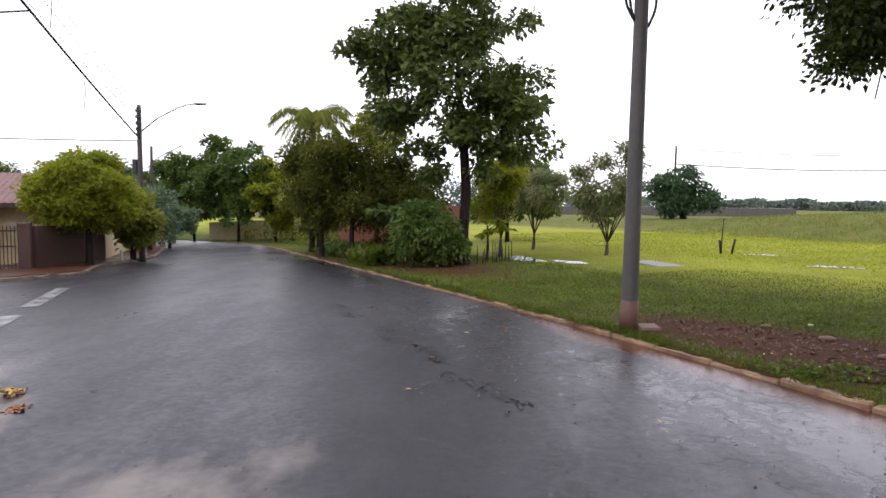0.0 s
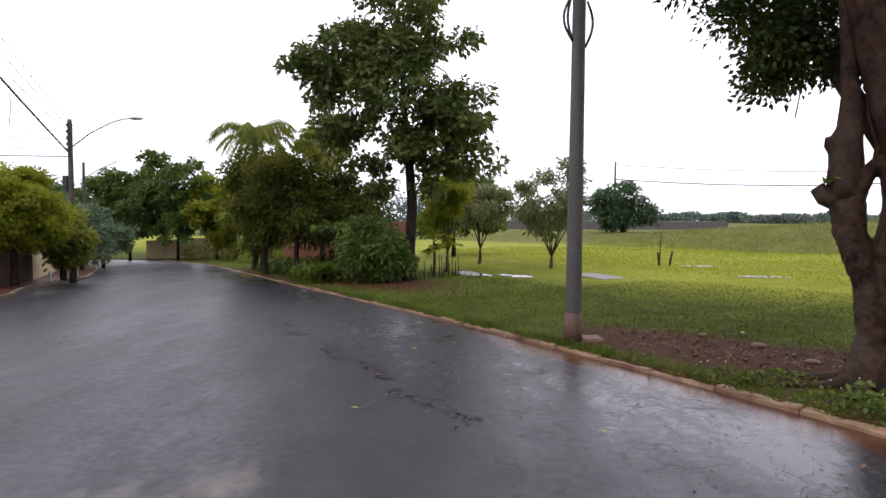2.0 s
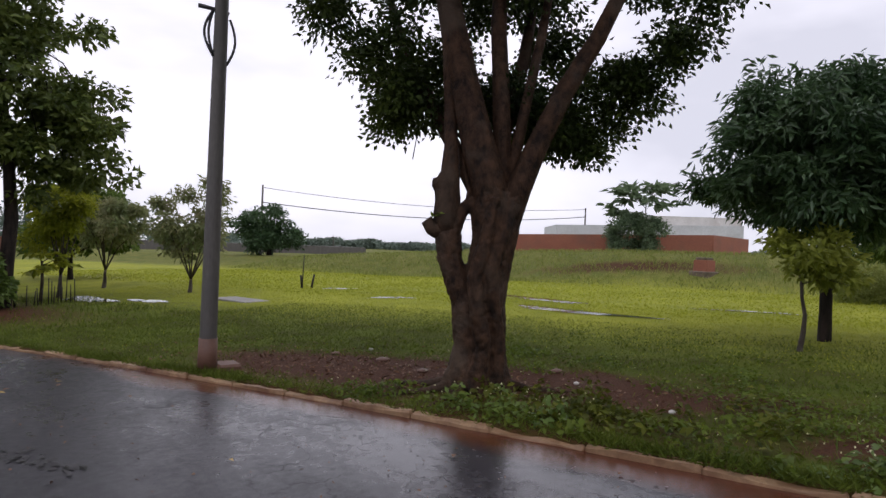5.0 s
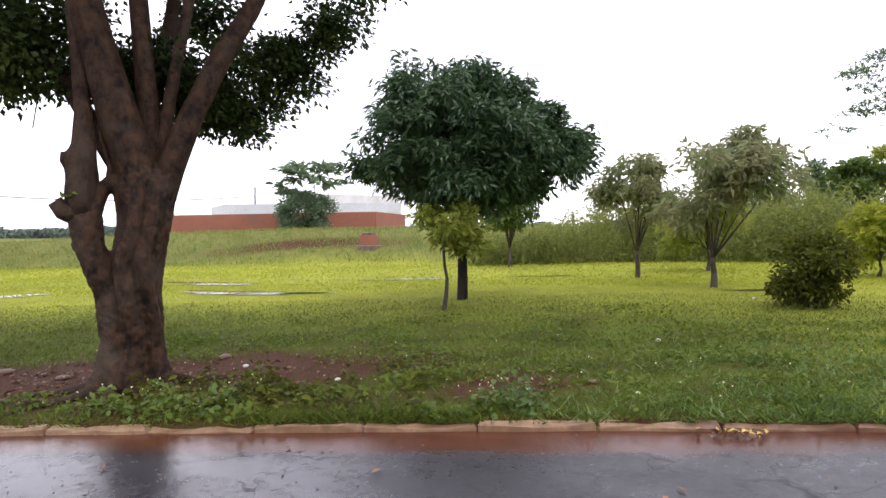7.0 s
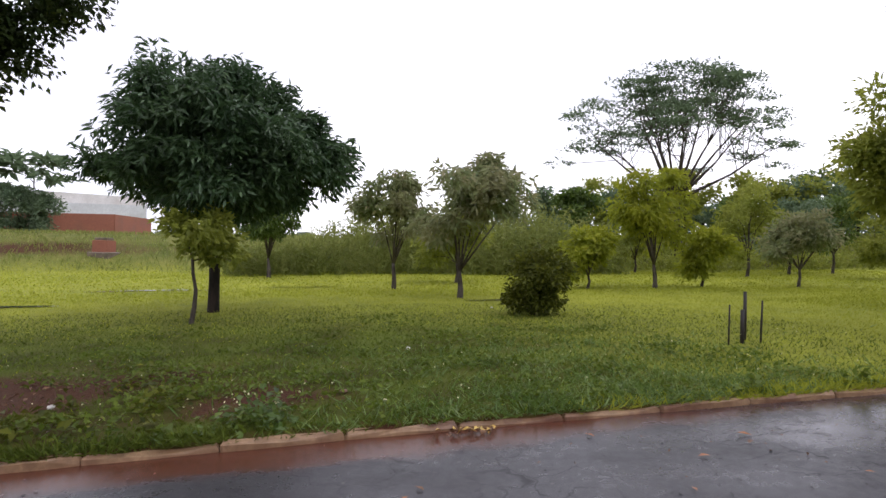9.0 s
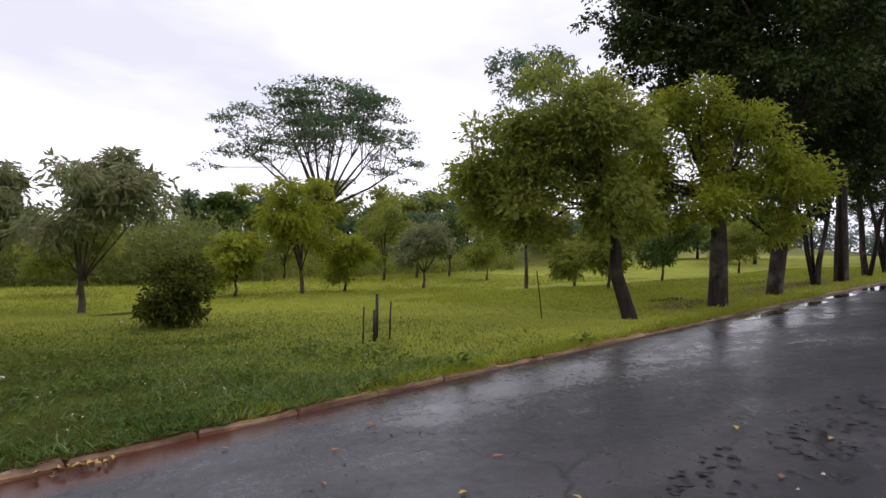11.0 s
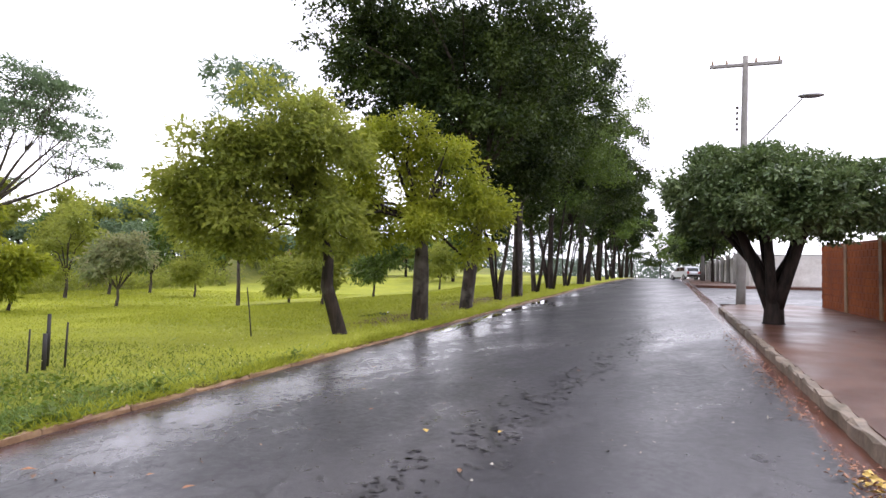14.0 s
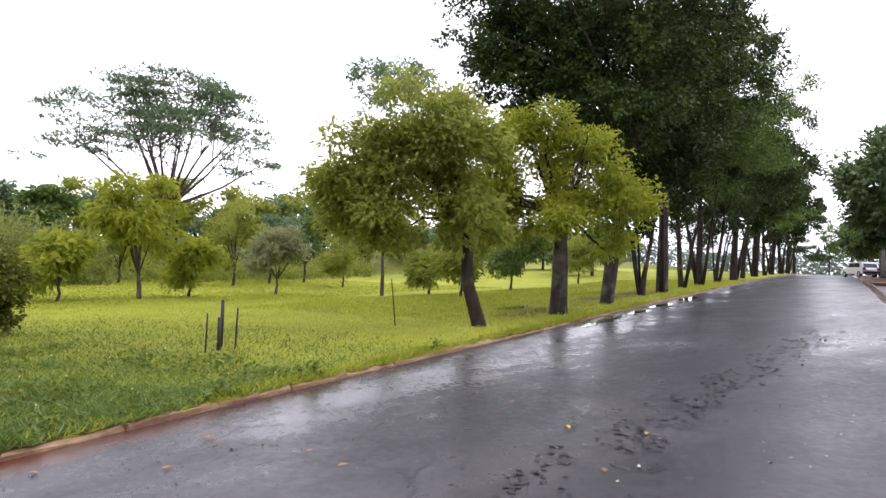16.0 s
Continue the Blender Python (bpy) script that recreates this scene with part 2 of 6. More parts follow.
ASPHALT, TURF = asphalt_material(), turf_material()
KERB_STONE = surface("kerb_concrete", (0.19, 0.105, 0.052), (0.40, 0.26, 0.14), 0.6, 2.8, 24, 0.6, 0.01, (0.10, 0.038, 0.020), (0.5, 0.66))
KERB_GREY = surface("mossy_grey_kerb", (0.10, 0.072, 0.05), (0.27, 0.21, 0.155), 0.65, 3.5, 24, 0.7, 0.012, (0.07, 0.055, 0.03), (0.5, 0.66))
PAVING = surface("wet_red_paving", (0.062, 0.022, 0.010), (0.115, 0.046, 0.024), 0.42, 0.9, 30, 0.4, 0.006, (0.05, 0.018, 0.010), spec=0.3)
SANDY = surface("sandy_wet_concrete", (0.14, 0.11, 0.092), (0.25, 0.205, 0.17), 0.42, 1.6, 40, 0.4, 0.006, (0.13, 0.09, 0.07), (0.55, 0.75))
CONCRETE = surface("grey_concrete", (0.20, 0.19, 0.175), (0.34, 0.325, 0.30), 0.75, 1.5, 30, 0.4, 0.006, (0.15, 0.13, 0.11))
POLE_CONCRETE = surface("pole_concrete", (0.075, 0.069, 0.062), (0.135, 0.125, 0.112), 0.6, 2.5, 40, 0.5, 0.006, (0.08, 0.075, 0.07), (0.5, 0.7), (1, 1, 0.25))
POLE_MUD = surface("mud_splashed_concrete", (0.10, 0.045, 0.028), (0.17, 0.085, 0.055), 0.6, 2.5, 40, 0.5, 0.006)
POLE_WOOD = surface("dark_pole_wood", (0.05, 0.042, 0.036), (0.11, 0.092, 0.075), 0.7, 2.5, 30, 0.6, 0.01, None, (0.5, 0.7), (1, 1, 0.15))
WHITE_PAINT = surface("road_paint", (0.16, 0.16, 0.165), (0.40, 0.40, 0.40), 0.4, 4.0, 30, 0.3, 0.003, (0.05, 0.05, 0.055), (0.48, 0.6))
WATER, _n, _l, _b = nodes_of("puddle_water")
_b.inputs["Base Color"].default_value = (0.05, 0.043, 0.036, 1)
_b.inputs["Roughness"].default_value = 0.03
bump_of(_n, _l, noise_tex(_n, _l, 6.0, 2), 0.06, 0.01, _b)
WIRE, _n, _l, _b = nodes_of("black_cable")
_b.inputs["Base Color"].default_value = (0.03, 0.03, 0.032, 1)
METAL = surface("galvanised_steel", (0.28, 0.28, 0.28), (0.42, 0.42, 0.42), 0.45, 4, 40, 0.2, 0.002, None, (0.5, 0.7), None, 0.8)
BARK_DARK = bark_material("dark_wet_bark", (0.008, 0.006, 0.005), (0.034, 0.023, 0.018))
BARK_RED = bark_material("reddish_brown_bark", (0.009, 0.005, 0.003), (0.066, 0.034, 0.018), (0.072, 0.052, 0.036), 0.7)
BARK_MOTTLED = bark_material("mottled_bark", (0.010, 0.008, 0.006), (0.048, 0.034, 0.025), (0.12, 0.105, 0.085))
BARK_GREY = bark_material("grey_bark", (0.028, 0.022, 0.018), (0.095, 0.078, 0.062), (0.12, 0.105, 0.09))
# the yellow-green third tone paints lit clump tops into the dark crowns
LEAF_DARK = leaf_material("dark_glossy_leaf", (0.006, 0.012, 0.004), (0.018, 0.036, 0.009), (0.090, 0.125, 0.022), 0.5, 0.08, 0.2, 0.2)
LEAF_MANGO = leaf_material("mango_leaf", (0.018, 0.040, 0.016), (0.042, 0.088, 0.034), (0.095, 0.155, 0.065), 0.36, 0.22, 0.25)
LEAF_RED = leaf_material("young_reddish_leaf", (0.08, 0.13, 0.045), (0.18, 0.25, 0.085), (0.33, 0.29, 0.16), 0.42, 0.14, 0.48)
LEAF_DEEP = leaf_material("deep_olive_leaf", (0.018, 0.026, 0.005), (0.062, 0.078, 0.011), (0.165, 0.175, 0.022), 0.5, 0.2, 0.32, 0.14)
LEAF_TALL = leaf_material("broad_clustered_leaf", (0.028, 0.046, 0.012), (0.078, 0.115, 0.026), (0.165, 0.20, 0.046), 0.42, 0.18, 0.38, 0.28)
LEAF_TUFT = leaf_material("long_tuft_blade", (0.06, 0.115, 0.018), (0.105, 0.185, 0.03), (0.22, 0.30, 0.07), 0.32, 0.25, 0.35, 0.55)
LEAF_OLIVE = leaf_material("olive_leaf", (0.115, 0.15, 0.022), (0.205, 0.25, 0.034), (0.34, 0.355, 0.065), 0.45, 0.16, 0.58)
LEAF_LIME = leaf_material("lime_leaf", (0.14, 0.18, 0.016), (0.235, 0.285, 0.022), (0.37, 0.38, 0.032), 0.45, 0.16, 0.55)
LEAF_MID = leaf_material("mid_green_leaf", (0.028, 0.055, 0.014), (0.075, 0.130, 0.026), (0.16, 0.225, 0.042), 0.42, 0.25, 0.38)
LEAF_BLUE = leaf_material("blue_green_leaf", (0.060, 0.100, 0.055), (0.115, 0.175, 0.092), (0.19, 0.255, 0.14), 0.45, 0.2, 0.38)
LEAF_CLIP = leaf_material("glossy_clipped_leaf", (0.032, 0.058, 0.018), (0.075, 0.125, 0.038), (0.16, 0.21, 0.075), 0.38, 0.25, 0.3, 0.5)
LEAF_AIRY = leaf_material("airy_grey_green_leaf", (0.050, 0.085, 0.046), (0.095, 0.145, 0.075), (0.17, 0.23, 0.125), 0.45, 0.2, 0.4)
LEAF_REED = leaf_material("tall_grass_blade", (0.115, 0.150, 0.030), (0.20, 0.245, 0.05), (0.30, 0.315, 0.09), 0.6, 0.3, 0.4)
LEAF_GRASS = leaf_material("lawn_blade", (0.235, 0.27, 0.026), (0.31, 0.34, 0.034), (0.38, 0.41, 0.045), 0.6, 0.3, 0.42, 0.15)
# blade greens toned down to carry tree shade in their colour
LEAF_SHADE = leaf_material("shaded_verge_blade", (0.035, 0.054, 0.008), (0.078, 0.112, 0.014), (0.15, 0.19, 0.028), 0.5, 0.3, 0.4, 0.12)
LEAF_LUSH = leaf_material("lush_weed_leaf", (0.038, 0.066, 0.009), (0.080, 0.122, 0.014), (0.16, 0.21, 0.028), 0.45, 0.25, 0.4, 0.18)
# pale grey-blue greens: distance haze mixed into the leaf colour
LEAF_FAR_HAZE = leaf_material("hazed_distant_leaf", (0.085, 0.12, 0.095), (0.12, 0.16, 0.125), (0.16, 0.20, 0.155), 0.7, 0.2, 0.2)


# ---- mesh helpers ----
def mesh_object(name, verts, faces, material, parent=None, label="", smooth_faces=False):
    me = bpy.data.meshes.new(name)
    me.from_pydata(verts, [], faces)
    me.materials.append(material)
    if smooth_faces:
        me.polygons.foreach_set("use_smooth", [True] * len(me.polygons))
    me.update()
    ob = new(name, me)
    if parent:
        ob.parent = parent
    if label:
        ob["label"] = label
    return ob


def part(name, bm, material, parent, label=""):
    me = bpy.data.meshes.new(name)
    bm.to_mesh(me)
    bm.free()
    me.materials.append(material)
    ob = new(name, me)
    ob.parent = parent
    if label:
        ob["label"] = label
    return ob


def thing(name, x, y, z, label, category, group="", turn=0.0):
    ob = new(name)
    ob.empty_display_size = 0.2
    ob.matrix_world = pose(x, y, z, 0, 0, turn)
    return tagged(ob, label, category, group)


def structure(ob, label, category=""):
    return tagged(ob, label, category, kind="structure")


def add_box(bm, x0, x1, y0, y1, z0, z1, bevel=0.0):
    r = bmesh.ops.create_cube(bm, size=1.0)
    for v in r["verts"]:
        v.co = Vector(((v.co.x + 0.5) * (x1 - x0) + x0, (v.co.y + 0.5) * (y1 - y0) + y0, (v.co.z + 0.5) * (z1 - z0) + z0))
    if bevel:
        es = list({e for v in r["verts"] for e in v.link_edges})
        bmesh.ops.bevel(bm, geom=es, offset=bevel, segments=1, affect="EDGES")
    return bm


def box(x0, x1, y0, y1, z0, z1, bevel=0.0):
    return add_box(bmesh.new(), x0, x1, y0, y1, z0, z1, bevel)


def tube_data(points, radii, sides=8, base=0, wobble=0.0, rng=None, cap=True):
    """Rings along a bent line: vertices and faces."""
    pts = [Vector(p) for p in points]
    verts, faces = [], []
    side = Vector((1, 0, 0))
    for k, p in enumerate(pts):
        d = (pts[min(k + 1, len(pts) - 1)] - pts[max(k - 1, 0)]).normalized()
        side = (side - d * side.dot(d))
        side = side.normalized() if side.length > 1e-4 else d.orthogonal().normalized()
        up = d.cross(side)
        for j in range(sides):
            a = 2 * math.pi * j / sides
            r = radii[k] * (1 + (wobble * (rng.random() - 0.5) * 2 if rng else 0))
            verts.append(tuple(p + side * (r * math.cos(a)) + up * (r * math.sin(a))))
    for k in range(len(pts) - 1):
        for j in range(sides):
            a, b = base + k * sides + j, base + k * sides + (j + 1) % sides
            faces.append((a, b, b + sides, a + sides))
    if cap:
        faces.append(tuple(base + j for j in reversed(range(sides))))
        faces.append(tuple(base + (len(pts) - 1) * sides + j for j in range(sides)))
    return verts, faces


def tube(name, points, radii, material, parent=None, sides=8, label="", wobble=0.0, rng=None):
    v, f = tube_data(points, radii, sides, 0, wobble, rng)
    return mesh_object(name, v, f, material, parent, label, True)


def cable(name, a, b, sag, radius, label, parent=None, n=16):
    a, b = Vector(a), Vector(b)
    pts = [a.lerp(b, k / n) - Vector((0, 0, sag * 4 * (k / n) * (1 - k / n))) for k in range(n + 1)]
    ob = tube(name, pts, [radius] * (n + 1), WIRE, parent, 5)
    return tagged(ob, label, "cable") if not parent else ob


def bmesh_cone(r0, r1, h, c, n=10):
    bm = bmesh.new()
    bmesh.ops.create_cone(bm, cap_ends=True, segments=n, radius1=r0, radius2=r1, depth=h, matrix=Matrix.Translation(c))
    return bm


def egg(rx, ry, rz, c):
    bm = bmesh.new()
    bmesh.ops.create_uvsphere(bm, u_segments=14, v_segments=8, radius=1.0, matrix=Matrix.Translation(c) @ Matrix.Diagonal((rx, ry, rz, 1)))
    return bm


def disc(r, h, c, n=18):
    """A short drum lying along y."""
    bm = bmesh.new()
    bmesh.ops.create_cone(bm, cap_ends=True, segments=n, radius1=r, radius2=r, depth=h, matrix=Matrix.Translation(c) @ Matrix.Rotation(math.pi / 2, 4, "X"))
    return bm


def prism(profile, a, b, along_y=False):
    """A profile pushed from a to b: (y, z) along x, or (x, z) along y."""
    bm = bmesh.new()
    rows = []
    for t in (a, b):
        rows.append([bm.verts.new((p, t, q) if along_y else (t, p, q)) for p, q in profile])
    n = len(profile)
    bm.faces.new(rows[0])
    bm.faces.new(list(reversed(rows[1])))
    for k in range(n):
        bm.faces.new((rows[0][k], rows[1][k], rows[1][(k + 1) % n], rows[0][(k + 1) % n]))
    bmesh.ops.recalc_face_normals(bm, faces=bm.faces)
    if along_y:
        bmesh.ops.bevel(bm, geom=list(bm.edges), offset=.04, segments=2, affect="EDGES")
    return bm


def prism_x(profile, y0):
    bm = bmesh.new()
    rows = [[bm.verts.new((p, y0 + t, q)) for p, q in profile] for t in (0, .013)]
    n = len(profile)
    bm.faces.new(rows[0])
    bm.faces.new(list(reversed(rows[1])))
    for k in range(n):
        bm.faces.new((rows[0][k], rows[1][k], rows[1][(k + 1) % n], rows[0][(k + 1) % n]))
    bmesh.ops.recalc_face_normals(bm, faces=bm.faces)
    return bm


# ---- foliage ----
def leaf_arrays(centres, axis, normal, length, width, fold=0.25):
    """Folded kite leaves: four corners, two triangles each."""
    side = np.cross(axis, normal)
    side /= np.linalg.norm(side, axis=1, keepdims=True) + 1e-9
    nrm = np.cross(side, axis)
    L, W = length[:, None], width[:, None]
    base = centres - axis * L * 0.5
    tip = centres + axis * L * 0.5 - nrm * L * 0.12
    lft = centres - axis * L * 0.05 + side * W * 0.5 + nrm * W * fold
    rgt = centres - axis * L * 0.05 - side * W * 0.5 + nrm * W * fold
    n = len(centres)
    verts = np.stack([base, lft, tip, rgt], 1).reshape(-1, 3)
    k = np.arange(n)[:, None] * 4
    tris = np.concatenate([k + np.array([[0, 2, 1]]), k + np.array([[0, 3, 2]])], 1).reshape(-1, 3)
    return verts, tris


def fast_mesh(name, verts, tris, material, parent=None, label=""):
    me = bpy.data.meshes.new(name)
    nv, nt = len(verts), len(tris)
    me.vertices.add(nv)
    me.vertices.foreach_set("co", np.ascontiguousarray(verts, np.float32).ravel())
    me.loops.add(nt * 3)
    me.loops.foreach_set("vertex_index", np.ascontiguousarray(tris, np.int32).ravel())
    me.polygons.add(nt)
    me.polygons.foreach_set("loop_start", np.arange(0, nt * 3, 3, dtype=np.int32))
    me.materials.append(material)
    me.update(calc_edges=True)
    ob = new(name, me)
    if parent:
        ob.parent = parent
    if label:
        ob["label"] = label
    return ob


def unit_rows(a):
    return a / (np.linalg.norm(a, axis=1, keepdims=True) + 1e-9)


def crown_points(rng, lobes, clumps, shell=0.55, grain=12):
    """Clump centres on the upper and outer faces of boughs, the boughs spread over egg-shaped lobes."""
    lob_all = np.array(lobes)
    vol = np.array([l[3] * l[4] * l[5] for l in lobes]) ** 0.75
    n = max(14, clumps // grain)
    pick = rng.choice(len(lobes), n, p=vol / vol.sum())
    d = unit_rows(rng.normal(size=(n, 3)))
    r = shell + (1 - shell) * rng.random(n) ** 0.5
    lob = lob_all[pick]
    bough = lob[:, :3] + d * r[:, None] * lob[:, 3:6] * 0.85
    size = np.sqrt(lob[:, 3] * lob[:, 5]) * (0.30 + 0.24 * rng.random(n)) * (grain / 12) ** 0.5
    own = np.concatenate([np.arange(n), rng.integers(0, n, clumps - n)])
    e = unit_rows(rng.normal(size=(clumps, 3)) + np.array([0, 0, 0.65]) + d[own] * 0.6)
    q = np.where(rng.random(clumps) < 0.18, 0.2 + 0.4 * rng.random(clumps), 0.75 + 0.3 * rng.random(clumps))
    return bough[own] + e * (size[own] * q)[:, None] * np.array([1.25, 1.25, 0.8]), unit_rows(e + d[own] * 0.6)


def leaves_on(rng, centres, out, per, spread, length, ratio, droop=0.2, flat=0.35, pad=0.75):
    """Leaves round the clump centres."""
    c = np.repeat(centres, per, 0)
    o = np.repeat(out, per, 0)
    off = np.clip(rng.normal(size=c.shape), -1.5, 1.5) * spread
    off[:, 2] *= pad
    axis = unit_rows(unit_rows(off) * 0.9 + o * 0.4 + rng.normal(size=c.shape) * 0.45 + np.array([0, 0, -droop]))
    normal = unit_rows(rng.normal(size=c.shape) * (1 - flat) + np.array([0, 0, 1.0]) * (0.4 + flat) + o * 0.35)
    ln = length * (0.65 + 0.7 * rng.random(len(c)))
    return leaf_arrays(c + off, axis, normal, ln, ln * ratio)


def tree(name, x, y, lobes, trunk, leaf, bark, label, category="tree", group="", clumps=260, per=40, spread=0.3, leaf_len=0.14, ratio=0.42, limbs=7,
         droop=0.25, flat=0.35, shell=0.55, seed=1, limb_r=0.4, z=None, twigs=0, pad=0.75, grain=9):
    """A tree: trunk line [(dx, dy, dz, radius), ...], limbs into the crown, a crown of leaves on egg-shaped lobes."""
    rng, rnd = np.random.default_rng(seed), random.Random(seed)
    ob = thing(name, x, y, ground_z(x, y) if z is None else z, label, category, group)
    flare = [(trunk[0][0], trunk[0][1], -0.15, trunk[0][3] * 1.35)] + [tuple(trunk[0])]
    line = flare + [tuple(p) for p in trunk[1:]]
    tube("trunk", [p[:3] for p in line], [p[3] for p in line], bark, ob, 12, "", 0.10, rnd)
    centres, out = crown_points(rng, lobes, clumps, shell, grain)
    top, second = Vector(line[-1][:3]), Vector(line[-2][:3])
    order = sorted(range(clumps), key=lambda k: rnd.random())[:limbs + twigs]
    for k, i in enumerate(order):
        end = Vector(centres[i])
        start = top.lerp(second, rnd.random() * 0.35)
        mid = start.lerp(end, 0.5) + Vector((rnd.uniform(-.12, .12), rnd.uniform(-.12, .12), 0.14)) * (end - start).length
        r = line[-1][3] * limb_r * rnd.uniform(0.75, 1.2) * (1.0 if k < limbs else 0.4)
        tube("limb", [start, start.lerp(mid, 0.55), mid, mid.lerp(end, 0.6), end], [r * 1.25, r, r * 0.72, r * 0.45, r * 0.16], bark, ob, 6)
    v, t = leaves_on(rng, centres, out, per, spread, leaf_len, ratio, droop, flat, pad)
    fast_mesh("crown", v, t, leaf, ob)
    return ob


# ---- ground, road, kerbs ----
def sheet(name, s_list, w_list, z_of, material, attrs=(), smooth_faces=True):
    """A sheet over street coordinates, with what is given by name as vertex attributes."""
    S, W = np.meshgrid(np.array(s_list, float), np.array(w_list, float), indexing="ij")
    X, Y = plan(S, W)
    Z = z_of(X, Y, S, W)
    ns, nw = S.shape
    i = np.arange(ns - 1)[:, None] * nw + np.arange(nw - 1)[None, :]
    i = i.ravel()
    tris = np.concatenate([np.stack([i, i + nw, i + nw + 1], 1), np.stack([i, i + nw + 1, i + 1], 1)])
    ob = fast_mesh(name, np.stack([X, Y, Z], -1).reshape(-1, 3), tris[:, ::1], material)
    if smooth_faces:
        ob.data.polygons.foreach_set("use_smooth", [True] * len(ob.data.polygons))
    for key, fn in attrs:
        at = ob.data.attributes.new(key, "FLOAT", "POINT")
        at.data.foreach_set("value", np.ascontiguousarray(fn(X, Y, S, W), np.float32).ravel())
    return ob


def steps(*runs):
    out = [runs[0][0]]
    for a, b, d in runs:
        n = max(1, round(abs(b - a) / d))
        out += [a + (b - a) * k / n for k in range(1, n + 1)]
    return out


def blot(s, w, s0, w0, rs, rw):
    return np.exp(-(((s - s0) / rs) ** 2 + ((w - w0) / rw) ** 2) * 1.2)


def bare_soil(x, y, s, w):
    """Where the lawn is worn to red earth."""
    d = 1.0 * blot(s, w, 6.0, 1.5, 2.6, 1.0) + 0.9 * blot(s, w, 3.4, 2.2, 2.2, .9) + 0.7 * blot(s, w, -.6, 1.35, 0.7, 0.4) + .55 * blot(s, w, 1.3, .7, .7, .3) + .6 * blot(s, w, -.1, 1.0, .45, .25) + .3 * blot(s, w, 1.2, 2.6, 1.6, .8)
    d += 0.9 * blot(s, w, 21, 2.6, 6.0, 2.0) + 0.75 * blot(s, w, 30, 2.0, 8, 2.0) + 0.25 * blot(s, w, 3.2, 0.5, 1.0, 0.3)
    d += 0.5 * blot(s, w, -15, 1.6, 3.0, 0.8) + 0.6 * blot(s, w, -24, 2.0, 7.0, 1.2) + 0.8 * blot(s, w, 10, 33.5, 7.0, 1.0) + .6 * blot(s, w, -36, 32, 6, 2)
    d += 0.5 * np.exp(-(w / 0.2) ** 2) + 0.22 * blot(s, w, 2, 3, 5, 3) * (1 + np.sin(s * 3.1) * np.sin(w * 2.7))
    return np.clip(d, 0, 1)


def rank_grass(x, y, s, w):
    return np.clip(smooth((w - 27.0) / 6.0) * 0.9, 0, 1)


def verge_shade_zone(x, y, s, w):
    """The darker strip of lawn along the kerb by the old tree: weedier growth, and tree shade put into the colour."""
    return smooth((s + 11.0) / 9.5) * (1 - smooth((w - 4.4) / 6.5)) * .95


S_FINE = steps((-420, -120, 20), (-120, -40, 4), (-40, -20, 1.5), (-20, 40, 0.5), (40, 80, 3), (80, 120, 8), (120, 420, 20))
park = sheet("ground", S_FINE, [0.06] + steps((0.075, 14, 0.4), (14, 44, 1.0), (44, 100, 7), (100, 1500, 100)),
             lambda x, y, s, w: park_z(x, y, w, s) - 0.02 - 0.35 * (w < 0.07), TURF, (("dirt", bare_soil), ("rank", rank_grass), ("verge", verge_shade_zone)))
structure(park, "wet green park lawn with worn patches of red earth", "ground")
lots = sheet("ground_lots", S_FINE, steps((-1500, -100, 100), (-100, -20, 8), (-20, 0, 2)),
             lambda x, y, s, w: road_z(x, y) - 0.06 + 0 * w, TURF, (("dirt", lambda x, y, s, w: 0.8 + 0 * s), ("rank", rank_grass)))
structure(lots, "damp bare red earth between the built lots", "ground")

ROAD_W = -6.5


def gutter_mud(x, y, s, w):
    return np.exp(-((w + 0.12) / 0.36) ** 2) * (0.34 + 0.8 * np.exp(-((s + .2) / 3.2) ** 2) + .35 * np.exp(-((s - 6) / 2.5) ** 2)) + 0.25 * blot(s, w, 7, -0.4, 1, 0.6) + .95 * np.exp(-((w + 6.36) / .24) ** 2) * smooth((2.0 - s) / 4.0)


def washed_sand(x, y, s, w):
    return np.clip(0.95 * blot(s, w, 3.0, -5.6, 1.6, 1.2) + 1.0 * blot(s, w, 5.4, -6.9, 1.5, 0.5) + 1.0 * blot(s, w, 7.2, -7.7, 0.8, 0.8) + 0.35 * blot(s, w, 4.2, -4.4, 1.2, 0.8), 0, 1)


def water_film(x, y, s, w):
    """Where rain stands as a film: along the park gutter and in the worn lanes."""
    return np.clip(np.exp(-((w + 0.8) / 0.95) ** 2) * (.75 + .25 * np.sin(s * .8)) + .5 * blot(s, w, -20, -5, 9, .9) + .35 * blot(s, w, 6, -2.4, 4, .8), 0, 1)


road = sheet("road", S_FINE, steps((ROAD_W - 0.2, ROAD_W + 1, 0.2), (ROAD_W + 1, -1.6, 0.5), (-1.6, -.8, .2), (-0.8, 0.04, 0.07)),
             lambda x, y, s, w: road_z(x, y), ASPHALT, (("sand", washed_sand), ("mud", gutter_mud), ("wet", water_film)))
structure(road, "wet worn dark grey asphalt street with damp streaks", "road")
side_road = sheet("road_side", steps((2.0, 20.0, 0.5)), steps((-90, -20, 5), (-20, ROAD_W - 0.1, 0.4)),
                  lambda x, y, s, w: road_z(x, y) - 0.004 + 0 * w, ASPHALT, (("sand", washed_sand), ("mud", lambda x, y, s, w: 0 * s)))
structure(side_road, "wet asphalt side street opening off the main street", "road")
